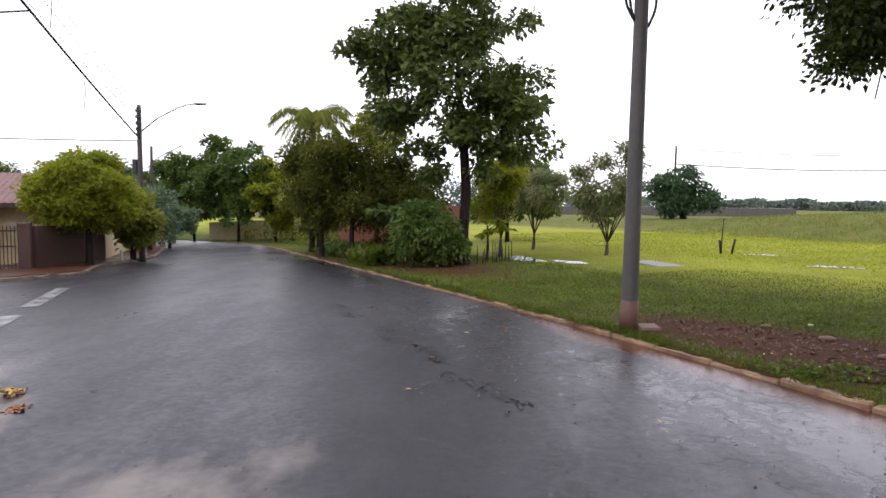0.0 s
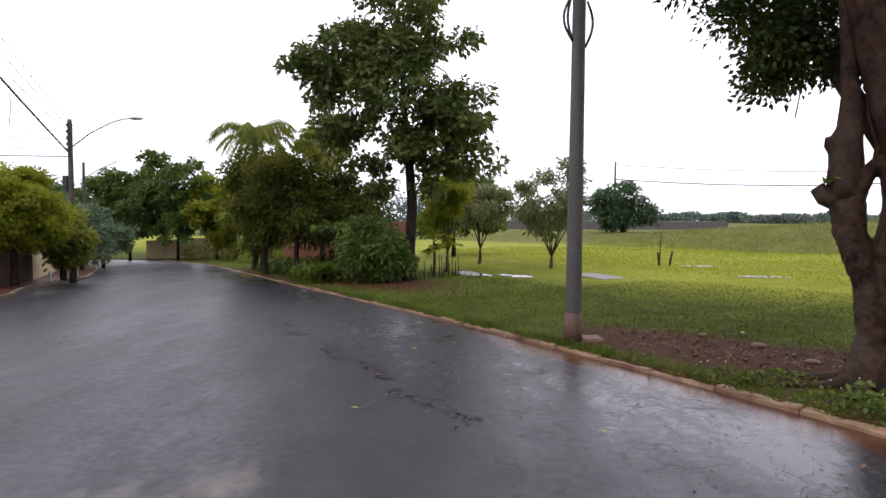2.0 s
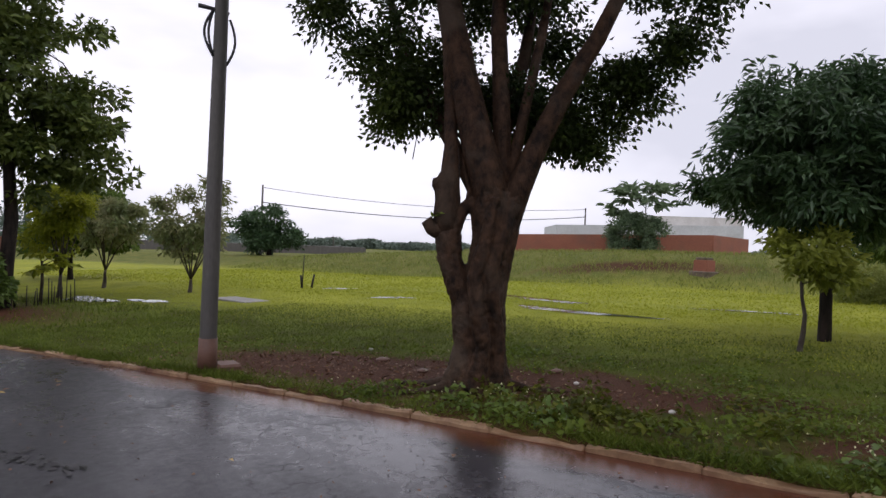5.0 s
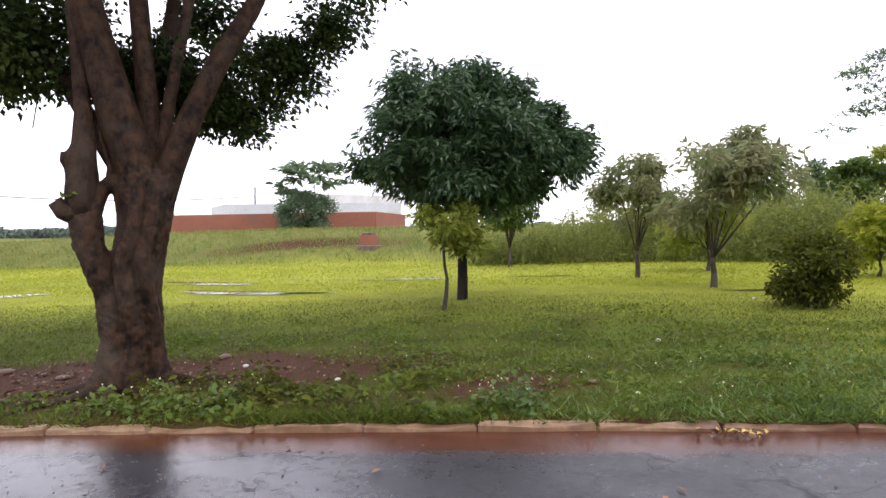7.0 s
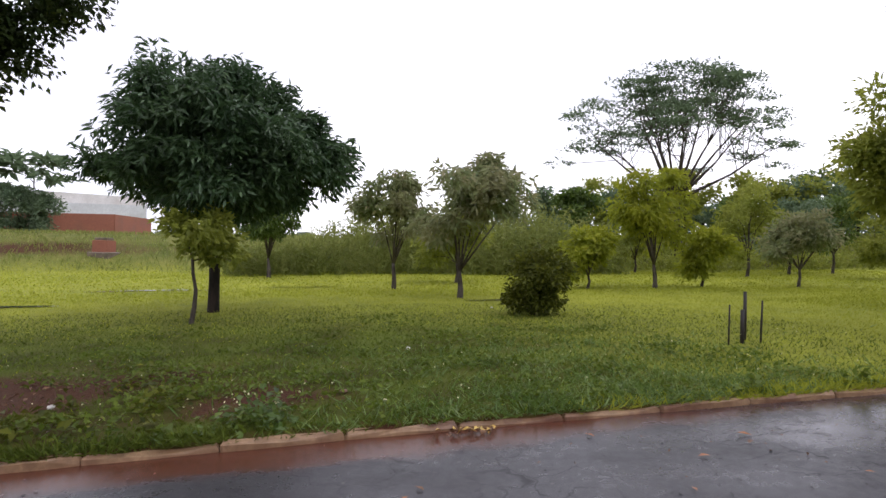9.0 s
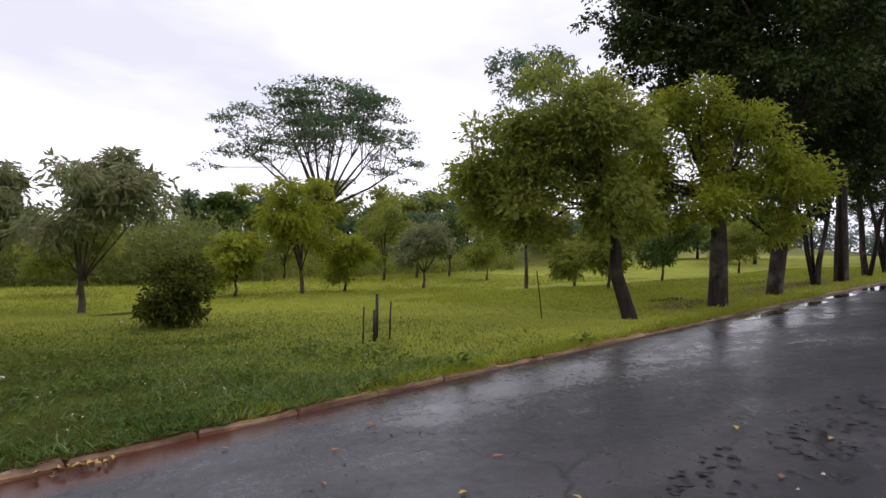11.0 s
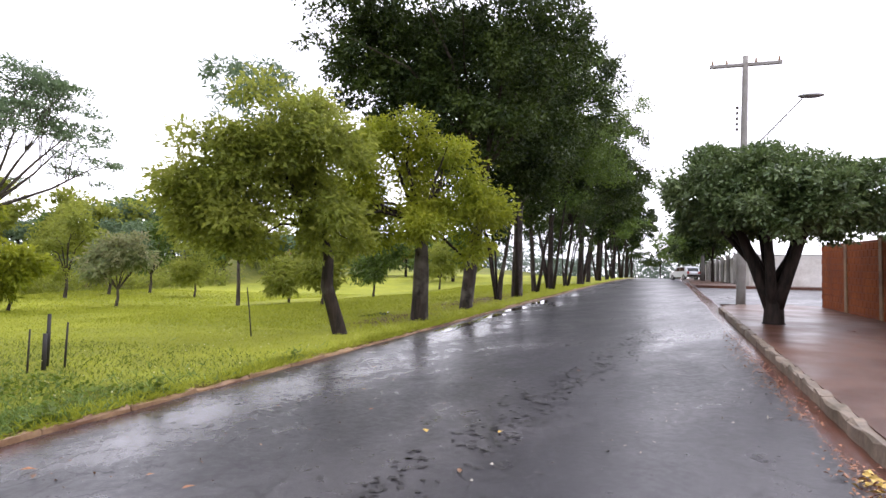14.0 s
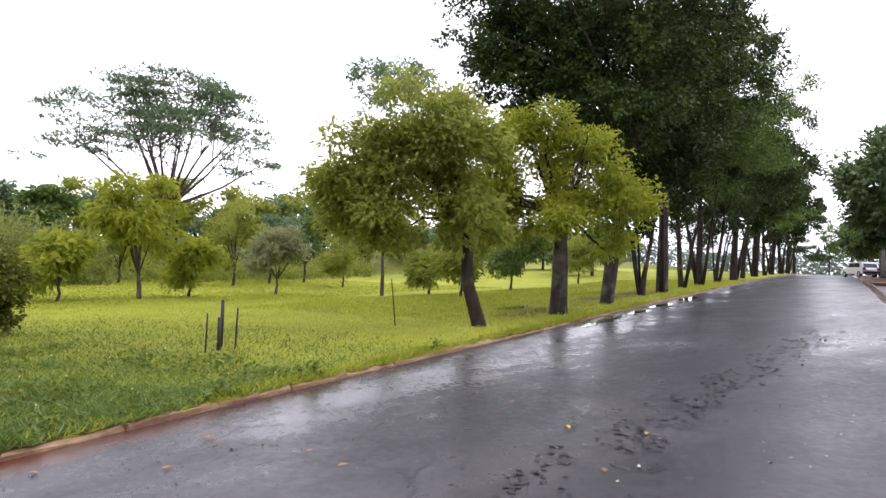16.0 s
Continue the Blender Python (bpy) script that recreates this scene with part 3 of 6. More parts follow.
corner_road = sheet("road_corner", steps((20.0, 30.0, 0.5)), steps((-10.5, ROAD_W - 0.1, 0.4)),
                    lambda x, y, s, w: road_z(x, y) - 0.006 + 0 * w, ASPHALT, (("sand", washed_sand), ("mud", lambda x, y, s, w: 0 * s)))
structure(corner_road, "wet asphalt where the side street widens at the corner", "road")
cross_road = sheet("road_crossing", steps((-46.0, -27.0, 1.0)), steps((-90, -20, 5), (-20, ROAD_W - 0.1, 0.5)),
                   lambda x, y, s, w: road_z(x, y) - 0.004 + 0 * w, ASPHALT, (("sand", lambda x, y, s, w: 0 * s), ("mud", lambda x, y, s, w: 0 * s)))
structure(cross_road, "wet asphalt crossing street", "road")


def at(s, w, lift=0.0):
    x, y = plan(np.array([s]), np.array([w]))
    x, y = float(x[0]), float(y[0])
    return x, y, (float(park_z(x, y, w, s)) if w > 0 else float(road_z(x, y))) + lift


def slab(name, outline, top, thick, material, label, category):
    """A paved slab from an outline in street coordinates; it follows the ground."""
    bm = bmesh.new()
    vs = []
    for s, w in outline:
        x, y, _ = at(s, w)
        vs.append(bm.verts.new((x, y, float(road_z(x, y)) + top)))
    f = bm.faces.new(vs)
    r = bmesh.ops.extrude_face_region(bm, geom=[f])
    for v in r["geom"]:
        if isinstance(v, bmesh.types.BMVert):
            v.co.z -= thick
    bmesh.ops.triangulate(bm, faces=[q for q in bm.faces if len(q.verts) > 4])
    bmesh.ops.recalc_face_normals(bm, faces=bm.faces)
    me = bpy.data.meshes.new(name)
    bm.to_mesh(me)
    bm.free()
    me.materials.append(material)
    return structure(new(name, me), label, category)


def paved_strip(name, front, back, top, thick, material, label, category):
    """A pavement between a bent front edge and a straight back edge, with its front face."""
    rows = []
    for s, w in front:
        for ww, lift in ((w, top - thick), (w, top), ((w + back) / 2, top), (back, top)):
            x, y, _ = at(s, ww)
            rows.append((x, y, float(road_z(x, y)) + lift))
    faces = [(4 * k + j, 4 * k + 4 + j, 4 * k + 5 + j, 4 * k + 1 + j) for k in range(len(front) - 1) for j in range(3)]
    return structure(mesh_object(name, rows, faces, material), label, category)


def arc(s0, w0, r, a0, a1, n=6):
    return [(s0 + r * math.cos(radians(a0 + (a1 - a0) * k / n)), w0 + r * math.sin(radians(a0 + (a1 - a0) * k / n))) for k in range(n + 1)]


# pavement behind the camera, house pavement over the side street, pavement past the crossing
CORNER = [(3.6, -6.72), (4.8, -7.05), (5.9, -7.4), (6.7, -8.0), (7.2, -8.8), (7.4, -10)]
FRONT = arc(-22.5, -9.0, 2.5, 180, 90) + [(s, ROAD_W) for s in (-19, -15, -11, -7, -3, 0, 2.4)] + CORNER + [(7.4, -11.5)]
paved_strip("pavement_near", FRONT, -12.0, 0.14, 0.3, PAVING, "wet reddish brown concrete pavement with fallen leaves", "pavement")
slab("pavement_side", [(7.4, -12.0), (7.4, -24), (3, -24), (3, -12.0)], 0.139, 0.3, PAVING, "wet reddish pavement along the side street", "pavement")
BLOCK_B = [(18.8, -40)] + [(18.8, -14)] + arc(22.6, -11.6, 3.6, 180, 110) + [(24.4, -8.3), (27.5, -7.3), (31, -6.7), (38, ROAD_W), (46, ROAD_W), (56, ROAD_W), (56, -9), (36, -9.2), (27, -10.0), (22, -13.5), (22, -40)]
slab("pavement_house", BLOCK_B, 0.13, 0.3, PAVING, "wet reddish pavement in front of the yellow house", "pavement")
BLOCK_C = [(-47, -30), (-47, -9)] + arc(-49, -8.5, 2.0, 0, 90, 4) + [(-60, ROAD_W), (-80, ROAD_W), (-120, ROAD_W), (-120, -10), (-50, -10), (-49, -30)]
slab("pavement_far", BLOCK_C, 0.14, 0.3, PAVING, "wet pavement along the white walled lot", "pavement")


def kerb_row(name, line, label, height=0.14, width=0.13, piece=1.0, group_seed=3, sunk=0.0, stone=None):
    """Kerb stones laid end to end along a line in street coordinates, each a piece of its own."""
    rnd = random.Random(group_seed)
    holder = structure(new(name), label, "kerb")
    pts = [Vector(at(s, w)[:2]) for s, w in line]
    runs, total = [], 0.0
    for a, b in zip(pts, pts[1:]):
        runs.append((total, a, b))
        total += (b - a).length

    def along(d):
        for t0, a, b in reversed(runs):
            if d >= t0:
                return a + (b - a).normalized() * (d - t0)
        return runs[0][1]
    meshes = []
    for k in range(5):
        bm = box(-piece / 2 + 0.004, piece / 2 - 0.004, -width / 2, width / 2, -0.25, height, 0.018)
        bmesh.ops.subdivide_edges(bm, edges=[e for e in bm.edges if e.calc_length() > 0.4], cuts=3)
        for v in bm.verts:
            v.co += Vector((0, rnd.uniform(-.012, .012), rnd.uniform(-.034, .008) if v.co.z > 0 else 0))
        me = bpy.data.meshes.new("kerb_stone")
        bm.to_mesh(me)
        bm.free()
        me.materials.append(stone or KERB_STONE)
        meshes.append(me)
    d = piece / 2
    while d < total:
        a, b = along(max(d - piece / 2, 0)), along(min(d + piece / 2, total - 0.001))
        m = (a + b) / 2
        e = (b - a).normalized()
        ob = new("kerb_stone", meshes[rnd.randrange(5)])
        ob.parent = holder
        tilt = math.degrees(math.atan2(float(road_z(b.x, b.y) - road_z(a.x, a.y)), piece))
        ob.matrix_world = pose(m.x, m.y, float(road_z(m.x, m.y)) - sunk * rnd.random(), rnd.uniform(-2.5, 2.5), -tilt, math.degrees(math.atan2(e.y, e.x)) + rnd.uniform(-1, 1))
        d += piece
    return holder


APRON = [(2.4, -6.45, -6.40), (3.65, -6.62, -6.42), (4.9, -6.97, -6.60), (5.6, -7.20, -6.74), (6.1, -7.42, -6.84), (6.7, -7.90, -7.02), (7.2, -8.4, -7.25), (7.3, -8.9, -7.7)]
ragged = random.Random(14)
APRON = [[float(np.interp(q, range(len(APRON)), [r[c] for r in APRON])) for c in range(3)] for q in np.linspace(0, len(APRON) - 1, 46)]
APRON = [(s, a, b + ragged.uniform(-.015, .015) + .05 * math.sin(k * .31)) for k, (s, a, b) in enumerate(APRON)]
rim = [q for s, a, b in APRON for q in (at(s, a, .05), at(s, (a + b) / 2, .022), at(s, b - .1, .010), at(s, b, .003), at(s, b + .02, -.03))]
structure(mesh_object("gutter_apron", rim, [(5 * k + j, 5 * k + 5 + j, 5 * k + 6 + j, 5 * k + 1 + j) for k in range(len(APRON) - 1) for j in range(4)], SANDY, None, "", True), "pale sandy concrete apron along the corner gutter", "gutter")

kerb_row("kerb_park", [(s, 0.065) for s in range(-110, 56, 2)], "row of worn red-stained concrete kerb stones by the lawn", 0.07, 0.12, 0.9, 3, 0.03)
kerb_row("kerb_near", [(s, w + 0.05) for s, w in arc(-22.5, -9.0, 2.5, 180, 90) + [(s, ROAD_W) for s in (-19, -15, -11, -7, -3, 0, 2.4)]] + [(s, w + .05) for s, w in CORNER] + [(7.45, -12), (7.45, -22)], "pale worn concrete kerb with leaves in its gutter", 0.155, 0.13, 1.0, 4, 0.0, KERB_GREY)
kerb_row("kerb_house", [(18.75, -38), (18.75, -14)] + arc(22.6, -11.6, 3.65, 180, 110) + [(24.4, -8.2), (27.5, -7.2), (31, -6.6), (38, ROAD_W + .05), (46, ROAD_W + .05), (56, ROAD_W + .05)], "worn concrete kerb at the house corner", 0.12, 0.13, 1.0, 5, 0.0, KERB_GREY)


# ---- trees of the park ----
def ball(cx, cy, cz, rx, ry=None, rz=None):
    return (cx, cy, cz, rx, ry or rx, rz or rx)


def straight(h, r, lean=(0, 0), bend=0.0):
    """A trunk line of height h."""
    return [(lean[0] * k / 4 + bend * math.sin(k * 1.3), lean[1] * k / 4 + bend * math.cos(k * 1.7) - bend, h * k / 4, r * (1 - 0.42 * k / 4)) for k in range(5)]


def old_tree():
    """The thick old tree by the kerb: buttressed trunk, a lopped side limb, five rising limbs."""
    x, y = 4.557, 5.718
    ob = thing("old_tree", x, y, ground_z(x, y), "thick old tree with knotted reddish trunk and dark crown", "tree")
    rnd, rng = random.Random(11), np.random.default_rng(11)
    u = Vector((0.80, -0.60, 0))   # along the street, away from the camera's left
    v = Vector((0.60, 0.80, 0))

    def line(*pts):
        return [u * a + v * b + Vector((0, 0, c)) for a, b, c in pts]
    # stems fused into one fluted trunk: (across, away, height, radius) along each
    stems = [
        [(-.04, 0, -.2, .40), (-.03, 0, .08, .33), (.0, 0, .35, .27), (.01, 0, .7, .24), (.03, -.02, 1.1, .235), (.09, -.02, 1.6, .23), (.08, -.02, 2.1, .22), (.03, 0, 2.5, .205)],
        [(.12, .02, -.2, .34), (.12, .02, .1, .26), (.12, .02, .5, .20), (.13, .02, 1.0, .18), (.17, .02, 1.5, .19), (.25, .02, 2.0, .19), (.42, .0, 2.4, .15)],
        [(-.12, -.06, -.2, .3), (-.14, -.06, .1, .22), (-.13, -.06, .5, .17), (-.16, -.06, .95, .17), (-.28, -.05, 1.25, .15), (-.38, -.04, 1.5, .145), (-.41, -.03, 1.8, .15)],
        [(-.02, -.26, -.2, .22), (-.03, -.25, .1, .14), (.05, -.25, .5, .09), (-.04, -.26, .95, .10), (-.08, -.25, 1.3, .09), (.04, -.25, 1.75, .085), (.1, -.22, 2.2, .07)],
        [(.28, -.16, -.2, .2), (.22, -.17, .15, .10), (.22, -.16, .6, .08), (.12, -.22, 1.1, .09), (.1, -.24, 1.4, .085), (.22, -.2, 1.8, .08), (.33, -.1, 2.2, .07)],
        [(.1, .25, -.2, .3), (.1, .2, .2, .2), (.1, .16, 1.0, .19), (.15, .16, 2.0, .17), (.18, .16, 2.5, .12)],
        [(-.38, -.12, -.2, .14), (-.28, -.1, .12, .11), (-.18, -.06, .4, .09)], [(.42, -.16, -.2, .12), (.3, -.12, .1, .1), (.2, -.08, .4, .08)],
        [(-.41, -.03, 1.8, .14), (-.25, -.03, 2.06, .075), (-.08, -.02, 2.22, .08)],
    ]
    tv, tf = [], []
    for st in stems:
        dense = [[float(np.interp(q, range(len(st)), [p[c] for p in st])) for c in range(4)] for q in np.linspace(0, len(st) - 1, len(st) * 4)]
        pv, pf = tube_data(line(*[d[:3] for d in dense]), [d[3] * (1 + .13 * noise.noise(Vector((d[0] * 9, d[1] * 9 + 3, d[2] * 4.5)))) for d in dense], 16, len(tv))
        tv += pv
        tf += pf
    trunk = mesh_object("trunk", tv, tf, BARK_RED, ob, "knotted fluted trunk with wrinkled bark", True)
    fuse = trunk.modifiers.new("fuse", "REMESH")
    fuse.mode, fuse.voxel_size, fuse.use_smooth_shade = "VOXEL", .018, True
    ease = trunk.modifiers.new("ease", "SMOOTH")
    ease.factor, ease.iterations = .5, 2
    wrinkle = bpy.data.textures.new("bark_wrinkle", "CLOUDS")
    wrinkle.noise_scale, wrinkle.noise_depth = .06, 3
    rough = trunk.modifiers.new("wrinkle", "DISPLACE")
    rough.texture, rough.strength, rough.mid_level = wrinkle, .035, .5
    limbs = [
        (line((.08, -.02, 2.0), (.03, 0, 2.45), (-.09, .0, 2.83), (-.27, .05, 3.46), (-.42, .1, 4.1), (-.62, .15, 5.0), (-.85, .2, 6.2)), (.21, .21, .20, .185, .165, .13, .08)),
        (line((.16, .1, 2.0), (.19, .12, 2.6), (.18, .15, 3.1), (.15, .2, 3.6), (.10, .3, 4.3), (.1, .5, 6.4)), (.12, .12, .11, .105, .10, .06)),
        (line((.25, .02, 1.9), (.40, 0, 2.35), (.58, -.05, 2.83), (.86, -.1, 3.46), (1.22, -.1, 4.1), (1.9, -.2, 5.6)), (.17, .15, .13, .115, .10, .06)),
        (line((.28, .05, 2.1), (.34, .12, 2.7), (.46, .2, 3.4), (.62, .3, 4.2), (.8, .5, 5.4)), (.09, .075, .065, .06, .04)),
        (line((.1, .2, 2.1), (.2, .6, 3.0), (.5, 1.1, 4.2), (.7, 1.6, 5.6)), (.1, .11, .09, .05)),
        (line((.0, .2, 2.1), (-.5, .6, 3.1), (-1.1, 1.2, 4.2), (-1.5, 1.5, 5.4)), (.09, .10, .08, .04)),
    ]
    for pts, rad in limbs:
        tube("limb", pts, rad, BARK_RED, ob, 12, "", 0.05, rnd)
    tube("lopped_limb", line((-.41, -.03, 1.75), (-.43, -.03, 2.0), (-.43, -.02, 2.2), (-.44, -.02, 2.36), (-.41, -.01, 2.5), (-.41, .02, 2.83), (-.46, .05, 3.4), (-.55, .1, 4.3)), (.14, .155, .15, .16, .11, .085, .065, .04), BARK_RED, ob, 14, "lopped side limb with a swollen knot", 0.08, rnd)
    tube("stub", line((-.45, -.04, 1.78), (-.60, -.06, 1.84), (-.67, -.07, 1.93)), (.11, .09, .07), BARK_RED, ob, 10, "sawn-off stub", 0.1, rnd)
    tube("stub", line((-.44, -.03, 2.25), (-.52, -.04, 2.38), (-.53, -.04, 2.43)), (.12, .11, .09), BARK_RED, ob, 10, "sawn-off stub", 0.1, rnd)
    tube("twig", line((-.20, -.02, 2.1), (-.18, -.02, 2.3), (-.26, .02, 2.6), (-.3, .05, 3.0)), (.035, .028, .02, .012), BARK_RED, ob, 7)
    sv, stris = leaves_on(rng, np.array([line((-.5, -.12, 2.0))[0]]), np.array([[0, 0, 1.0]]), 24, .05, .08, .5)
    fast_mesh("sprout", sv, stris, LEAF_LUSH, ob, "bright shoot sprouting from the stub")
    lobes = [(*(u * a + v * b + Vector((0, 0, c))), r, r, h) for a, b, c, r, h in (
        (-1.2, .5, 3.9, .8, .9), (-1.6, .5, 4.5, .75, .7), (-.6, 1.0, 3.6, .85, .8), (-.2, .9, 4.6, 1.0, .8), (.0, 1.6, 4.2, 1.1, 1.0), (.8, 1.1, 3.5, .8, .7), (1.2, .9, 3.1, .55, .5), (.7, 1.3, 2.95, .5, .4),
        (1.9, .5, 3.9, .55, .5), (2.1, .2, 3.6, .35, .3), (-1.5, .2, 5.3, 1.0, .8), (.2, .8, 5.6, 1.8, .9), (2.2, .1, 4.7, .7, .6), (1.75, .6, 3.75, .55, .5), (1.35, 1.0, 3.35, .6, .5), (1.0, 1.1, 3.0, .6, .45), (.6, 1.2, 3.3, .7, .5), (-1.1, .6, 3.55, .6, .5), (-.6, .9, 3.3, .6, .45), (-.9, .7, 3.2, .5, .4), (-.4, 1.2, 3.2, .5, .4), (1.4, 1.2, 4.2, .7, .6), (.2, .9, 3.6, .7, .6),
        # upper lobes out of view, added to shade the ground and darken road reflections
        (.3, -1.3, 6.4, 1.5, .8), (-.6, -.6, 7.6, 2.8, 1.1), (1.3, -.8, 7.8, 2.8, 1.1), (.3, 1.4, 7.8, 2.6, 1.1), (0, -2.6, 7.5, 2.4, 1.0), (-2.6, -.5, 7.7, 2.2, 1.0), (2.8, -.8, 7.9, 2.2, 1.0))]
    c, o = crown_points(rng, lobes, 2500, 0.2, 8)
    vv, t = leaves_on(rng, c, o, 56, 0.16, 0.078, 0.62, 0.3, 0.25)
    fast_mesh("crown", vv, t, LEAF_DARK, ob, "dark small-leaved crown with gaps")
    return ob


old_tree()
mango = tree("mango_tree", 12.8, 5.42, [ball(0, 0, 3.5, 2.1, 2.1, 1.4), ball(0.5, -1.3, 3.0, 1.3, 1.3, .9), ball(-.5, 1.35, 2.9, 1.25, 1.25, .9), ball(-.2, .75, 4.3, 1.15, 1.15, .85), ball(.2, -.6, 4.3, 1.15, 1.15, .85), ball(0, 0, 2.8, 2.15, 2.15, .75)],
             straight(2.2, .13), LEAF_MANGO, BARK_DARK, "dense dark mango tree with a broad dome crown", "tree", "", 950, 42, .19, .2, .3, 8, .55, .2, .6, 21, grain=6)
tree("sapling", 11.18, 5.13, [ball(0, 0, 1.65, .62, .62, .45), ball(.2, -.35, 1.4, .5, .5, .35)], straight(1.2, .045, (.05, .03), .03), LEAF_OLIVE, BARK_GREY, "thin young tree with sparse lime leaves", "tree", "young trees in the lawn", 70, 26, .15, .15, .45, 5, .3, .3, .3, 22)
for k, (x, y, h, r, base, mat, lab) in enumerate((
        (20.34, 2.58, 3.9, 1.15, 1.4, LEAF_RED, "slim young mango tree with reddish new leaves"),
        (16.7, 0.3, 4.0, 1.55, 1.2, LEAF_RED, "young mango tree with drooping reddish green leaves"),
        (21.31, -6.21, 3.7, 1.7, 1.3, LEAF_LIME, "young tree with bright lime-green crown"),
        (3.4, 29.0, 3.7, 1.4, 1.2, LEAF_RED, "young mango tree with bronze new leaves"),
        (5.72, 24.44, 4.1, 1.25, .8, LEAF_RED, "young mango tree with red and green leaves"),
        (20.28, -15.12, 9.8, 3.0, 2.8, LEAF_BLUE, "tall slender tree with pale sparse leaves"),
        (25.98, 8.71, 3.6, 1.2, 1.4, LEAF_MID, "young tree at the edge of the tall grass"),
        (1.6, 25.5, 3.9, 1.2, 1.3, LEAF_LIME, "young tree with yellow-green crown"))):
    tree("young_tree", x, y, [ball(0, 0, base + (h - base) * .5, r, r, (h - base) * .5), ball(r * .35, -r * .3, base + (h - base) * .7, r * .6, r * .6, (h - base) * .36), ball(-r * .4, r * .3, base + (h - base) * .55, r * .65, r * .65, (h - base) * .36)],
         straight(base * .6, .085, (0.05, .05), .01), mat, BARK_GREY, lab, "tree", "young trees in the lawn", 150, 32, .2, .22, .32, 9, .6, .2, .3, 30 + k, .5)
tree("bush", 12.64, -1.26, [ball(0, 0, .62, .72, .72, .6), ball(.15, -.2, 1.1, .5, .5, .35), ball(0, 0, .3, .6, .6, .25)], straight(.5, .05), LEAF_DEEP, BARK_DARK, "rounded dark green bush in the lawn", "bush", "", 260, 24, .12, .1, .5, 6, .1, .3, .3, 41, grain=4)
def spreading_tree(x, y):
    """A tall tree with limbs fanning out into flat, layered pads of leaves."""
    rnd, rng = random.Random(51), np.random.default_rng(51)
    ob = thing("spreading_tree", x, y, ground_z(x, y), "tall spreading tree with airy layered crown", "tree")
    tube("trunk", [(0, 0, -.2), (0, 0, 1.0), (.1, .1, 2.8), (0, .1, 4.4)], [.5, .36, .32, .28], BARK_GREY, ob, 12, "", .08, rnd)
    cs, outs = [], []
    for k in range(15):
        a = k * 2.4 + rnd.uniform(-.3, .3)
        far = (3.2, 5.2, 6.8)[k % 3] * rnd.uniform(.9, 1.08)
        top = 12.2 - .075 * far * far + rnd.uniform(-.9, .3) - (1.8 if k % 3 == 0 else 0)
        end = Vector((math.cos(a) * far, math.sin(a) * far, top))
        start = Vector((0, .1, 3.7))
        mid = start.lerp(end, .5) + Vector((0, 0, -.35 if far > 5 else .2))
        tube("limb", [start, start.lerp(mid, .5), mid, mid.lerp(end, .5), end], [.13, .10, .07, .04, .015], BARK_GREY, ob, 7, "", .06, rnd)
        for q in range(10):
            b = a + rnd.uniform(-.8, .8)
            rr = far * rnd.uniform(.55, 1.25)
            hub = Vector((math.cos(b) * rr, math.sin(b) * rr, max(6.6, 12.7 - .062 * rr * rr - 3.6 * rnd.random() ** 1.5)))
            tube("twig", [mid.lerp(end, rnd.uniform(.1, .8)), mid.lerp(hub, .75) + Vector((0, 0, .1)), hub], [.028, .02, .01], BARK_GREY, ob, 5)
            m = 9
            spots = rng.normal(size=(m, 3)) * np.array([.62, .62, .1]) * rnd.uniform(.7, 1.25)
            spots[:, 2] -= .10 * (spots[:, 0] ** 2 + spots[:, 1] ** 2)
            cs.append(np.array(hub)[None, :] + spots)
            outs.append(np.tile(np.array([[0, 0, 1.0]]), (m, 1)))
    v, t = leaves_on(rng, np.concatenate(cs), np.concatenate(outs), 11, .28, .28, .42, .15, .8, .3)
    fast_mesh("crown", v, t, LEAF_AIRY, ob)


spreading_tree(42.73, -13.78)
tree("leaning_tree", 8.68, -8.985, [ball(-.3, .7, 3.4, .95, .95, .8), ball(.5, 1.6, 3.0, 1.0, 1.0, .9), ball(.3, 1.5, 4.1, .8, .8, .7), ball(-.1, .1, 2.0, .55, .55, .5), ball(1.1, 2.3, 3.2, .8, .8, .8), ball(.9, 2.2, 2.2, .7, .7, .6), ball(0, 1.0, 2.5, .8, .8, .6), ball(.3, .6, 1.85, .6, .6, .45), ball(.9, 1.7, 1.75, .65, .65, .5), ball(-.2, .5, 2.3, .5, .5, .45), ball(1.5, 2.4, 2.4, .6, .6, .6)],
     [(0, 0, 0, .15), (.05, .12, .4, .14), (.1, .3, .9, .12), (.1, .3, 1.5, .10), (.2, .55, 2.2, .08)], LEAF_OLIVE, BARK_MOTTLED, "leaning kerbside tree with light olive crown", "tree", "", 640, 44, .2, .115, .48, 12, .3, .3, .2, 61)
tree("kerbside_tree", 9.3, -12.35, [ball(.6, .6, 3.9, 1.1, 1.1, .9), ball(-.6, -.2, 3.0, 1.0, 1.0, .9), ball(.2, .5, 4.6, .85, .85, .7), ball(-1.3, -.6, 2.4, .75, .75, .7), ball(-1.0, -.2, 3.8, .8, .8, .7), ball(1.2, 1.2, 3.2, .9, .9, .9), ball(.9, .8, 2.4, .75, .75, .65), ball(1.7, 1.2, 2.5, .7, .7, .7), ball(-.5, .6, 2.3, .65, .65, .55), ball(-1.0, -.5, 1.9, .5, .5, .45), ball(.1, .3, 2.0, .55, .55, .4)],
     straight(2.4, .23), LEAF_LIME, BARK_MOTTLED, "kerbside tree with stout trunk and yellow-green crown", "tree", "", 680, 44, .2, .118, .48, 12, .3, .3, .2, 62)
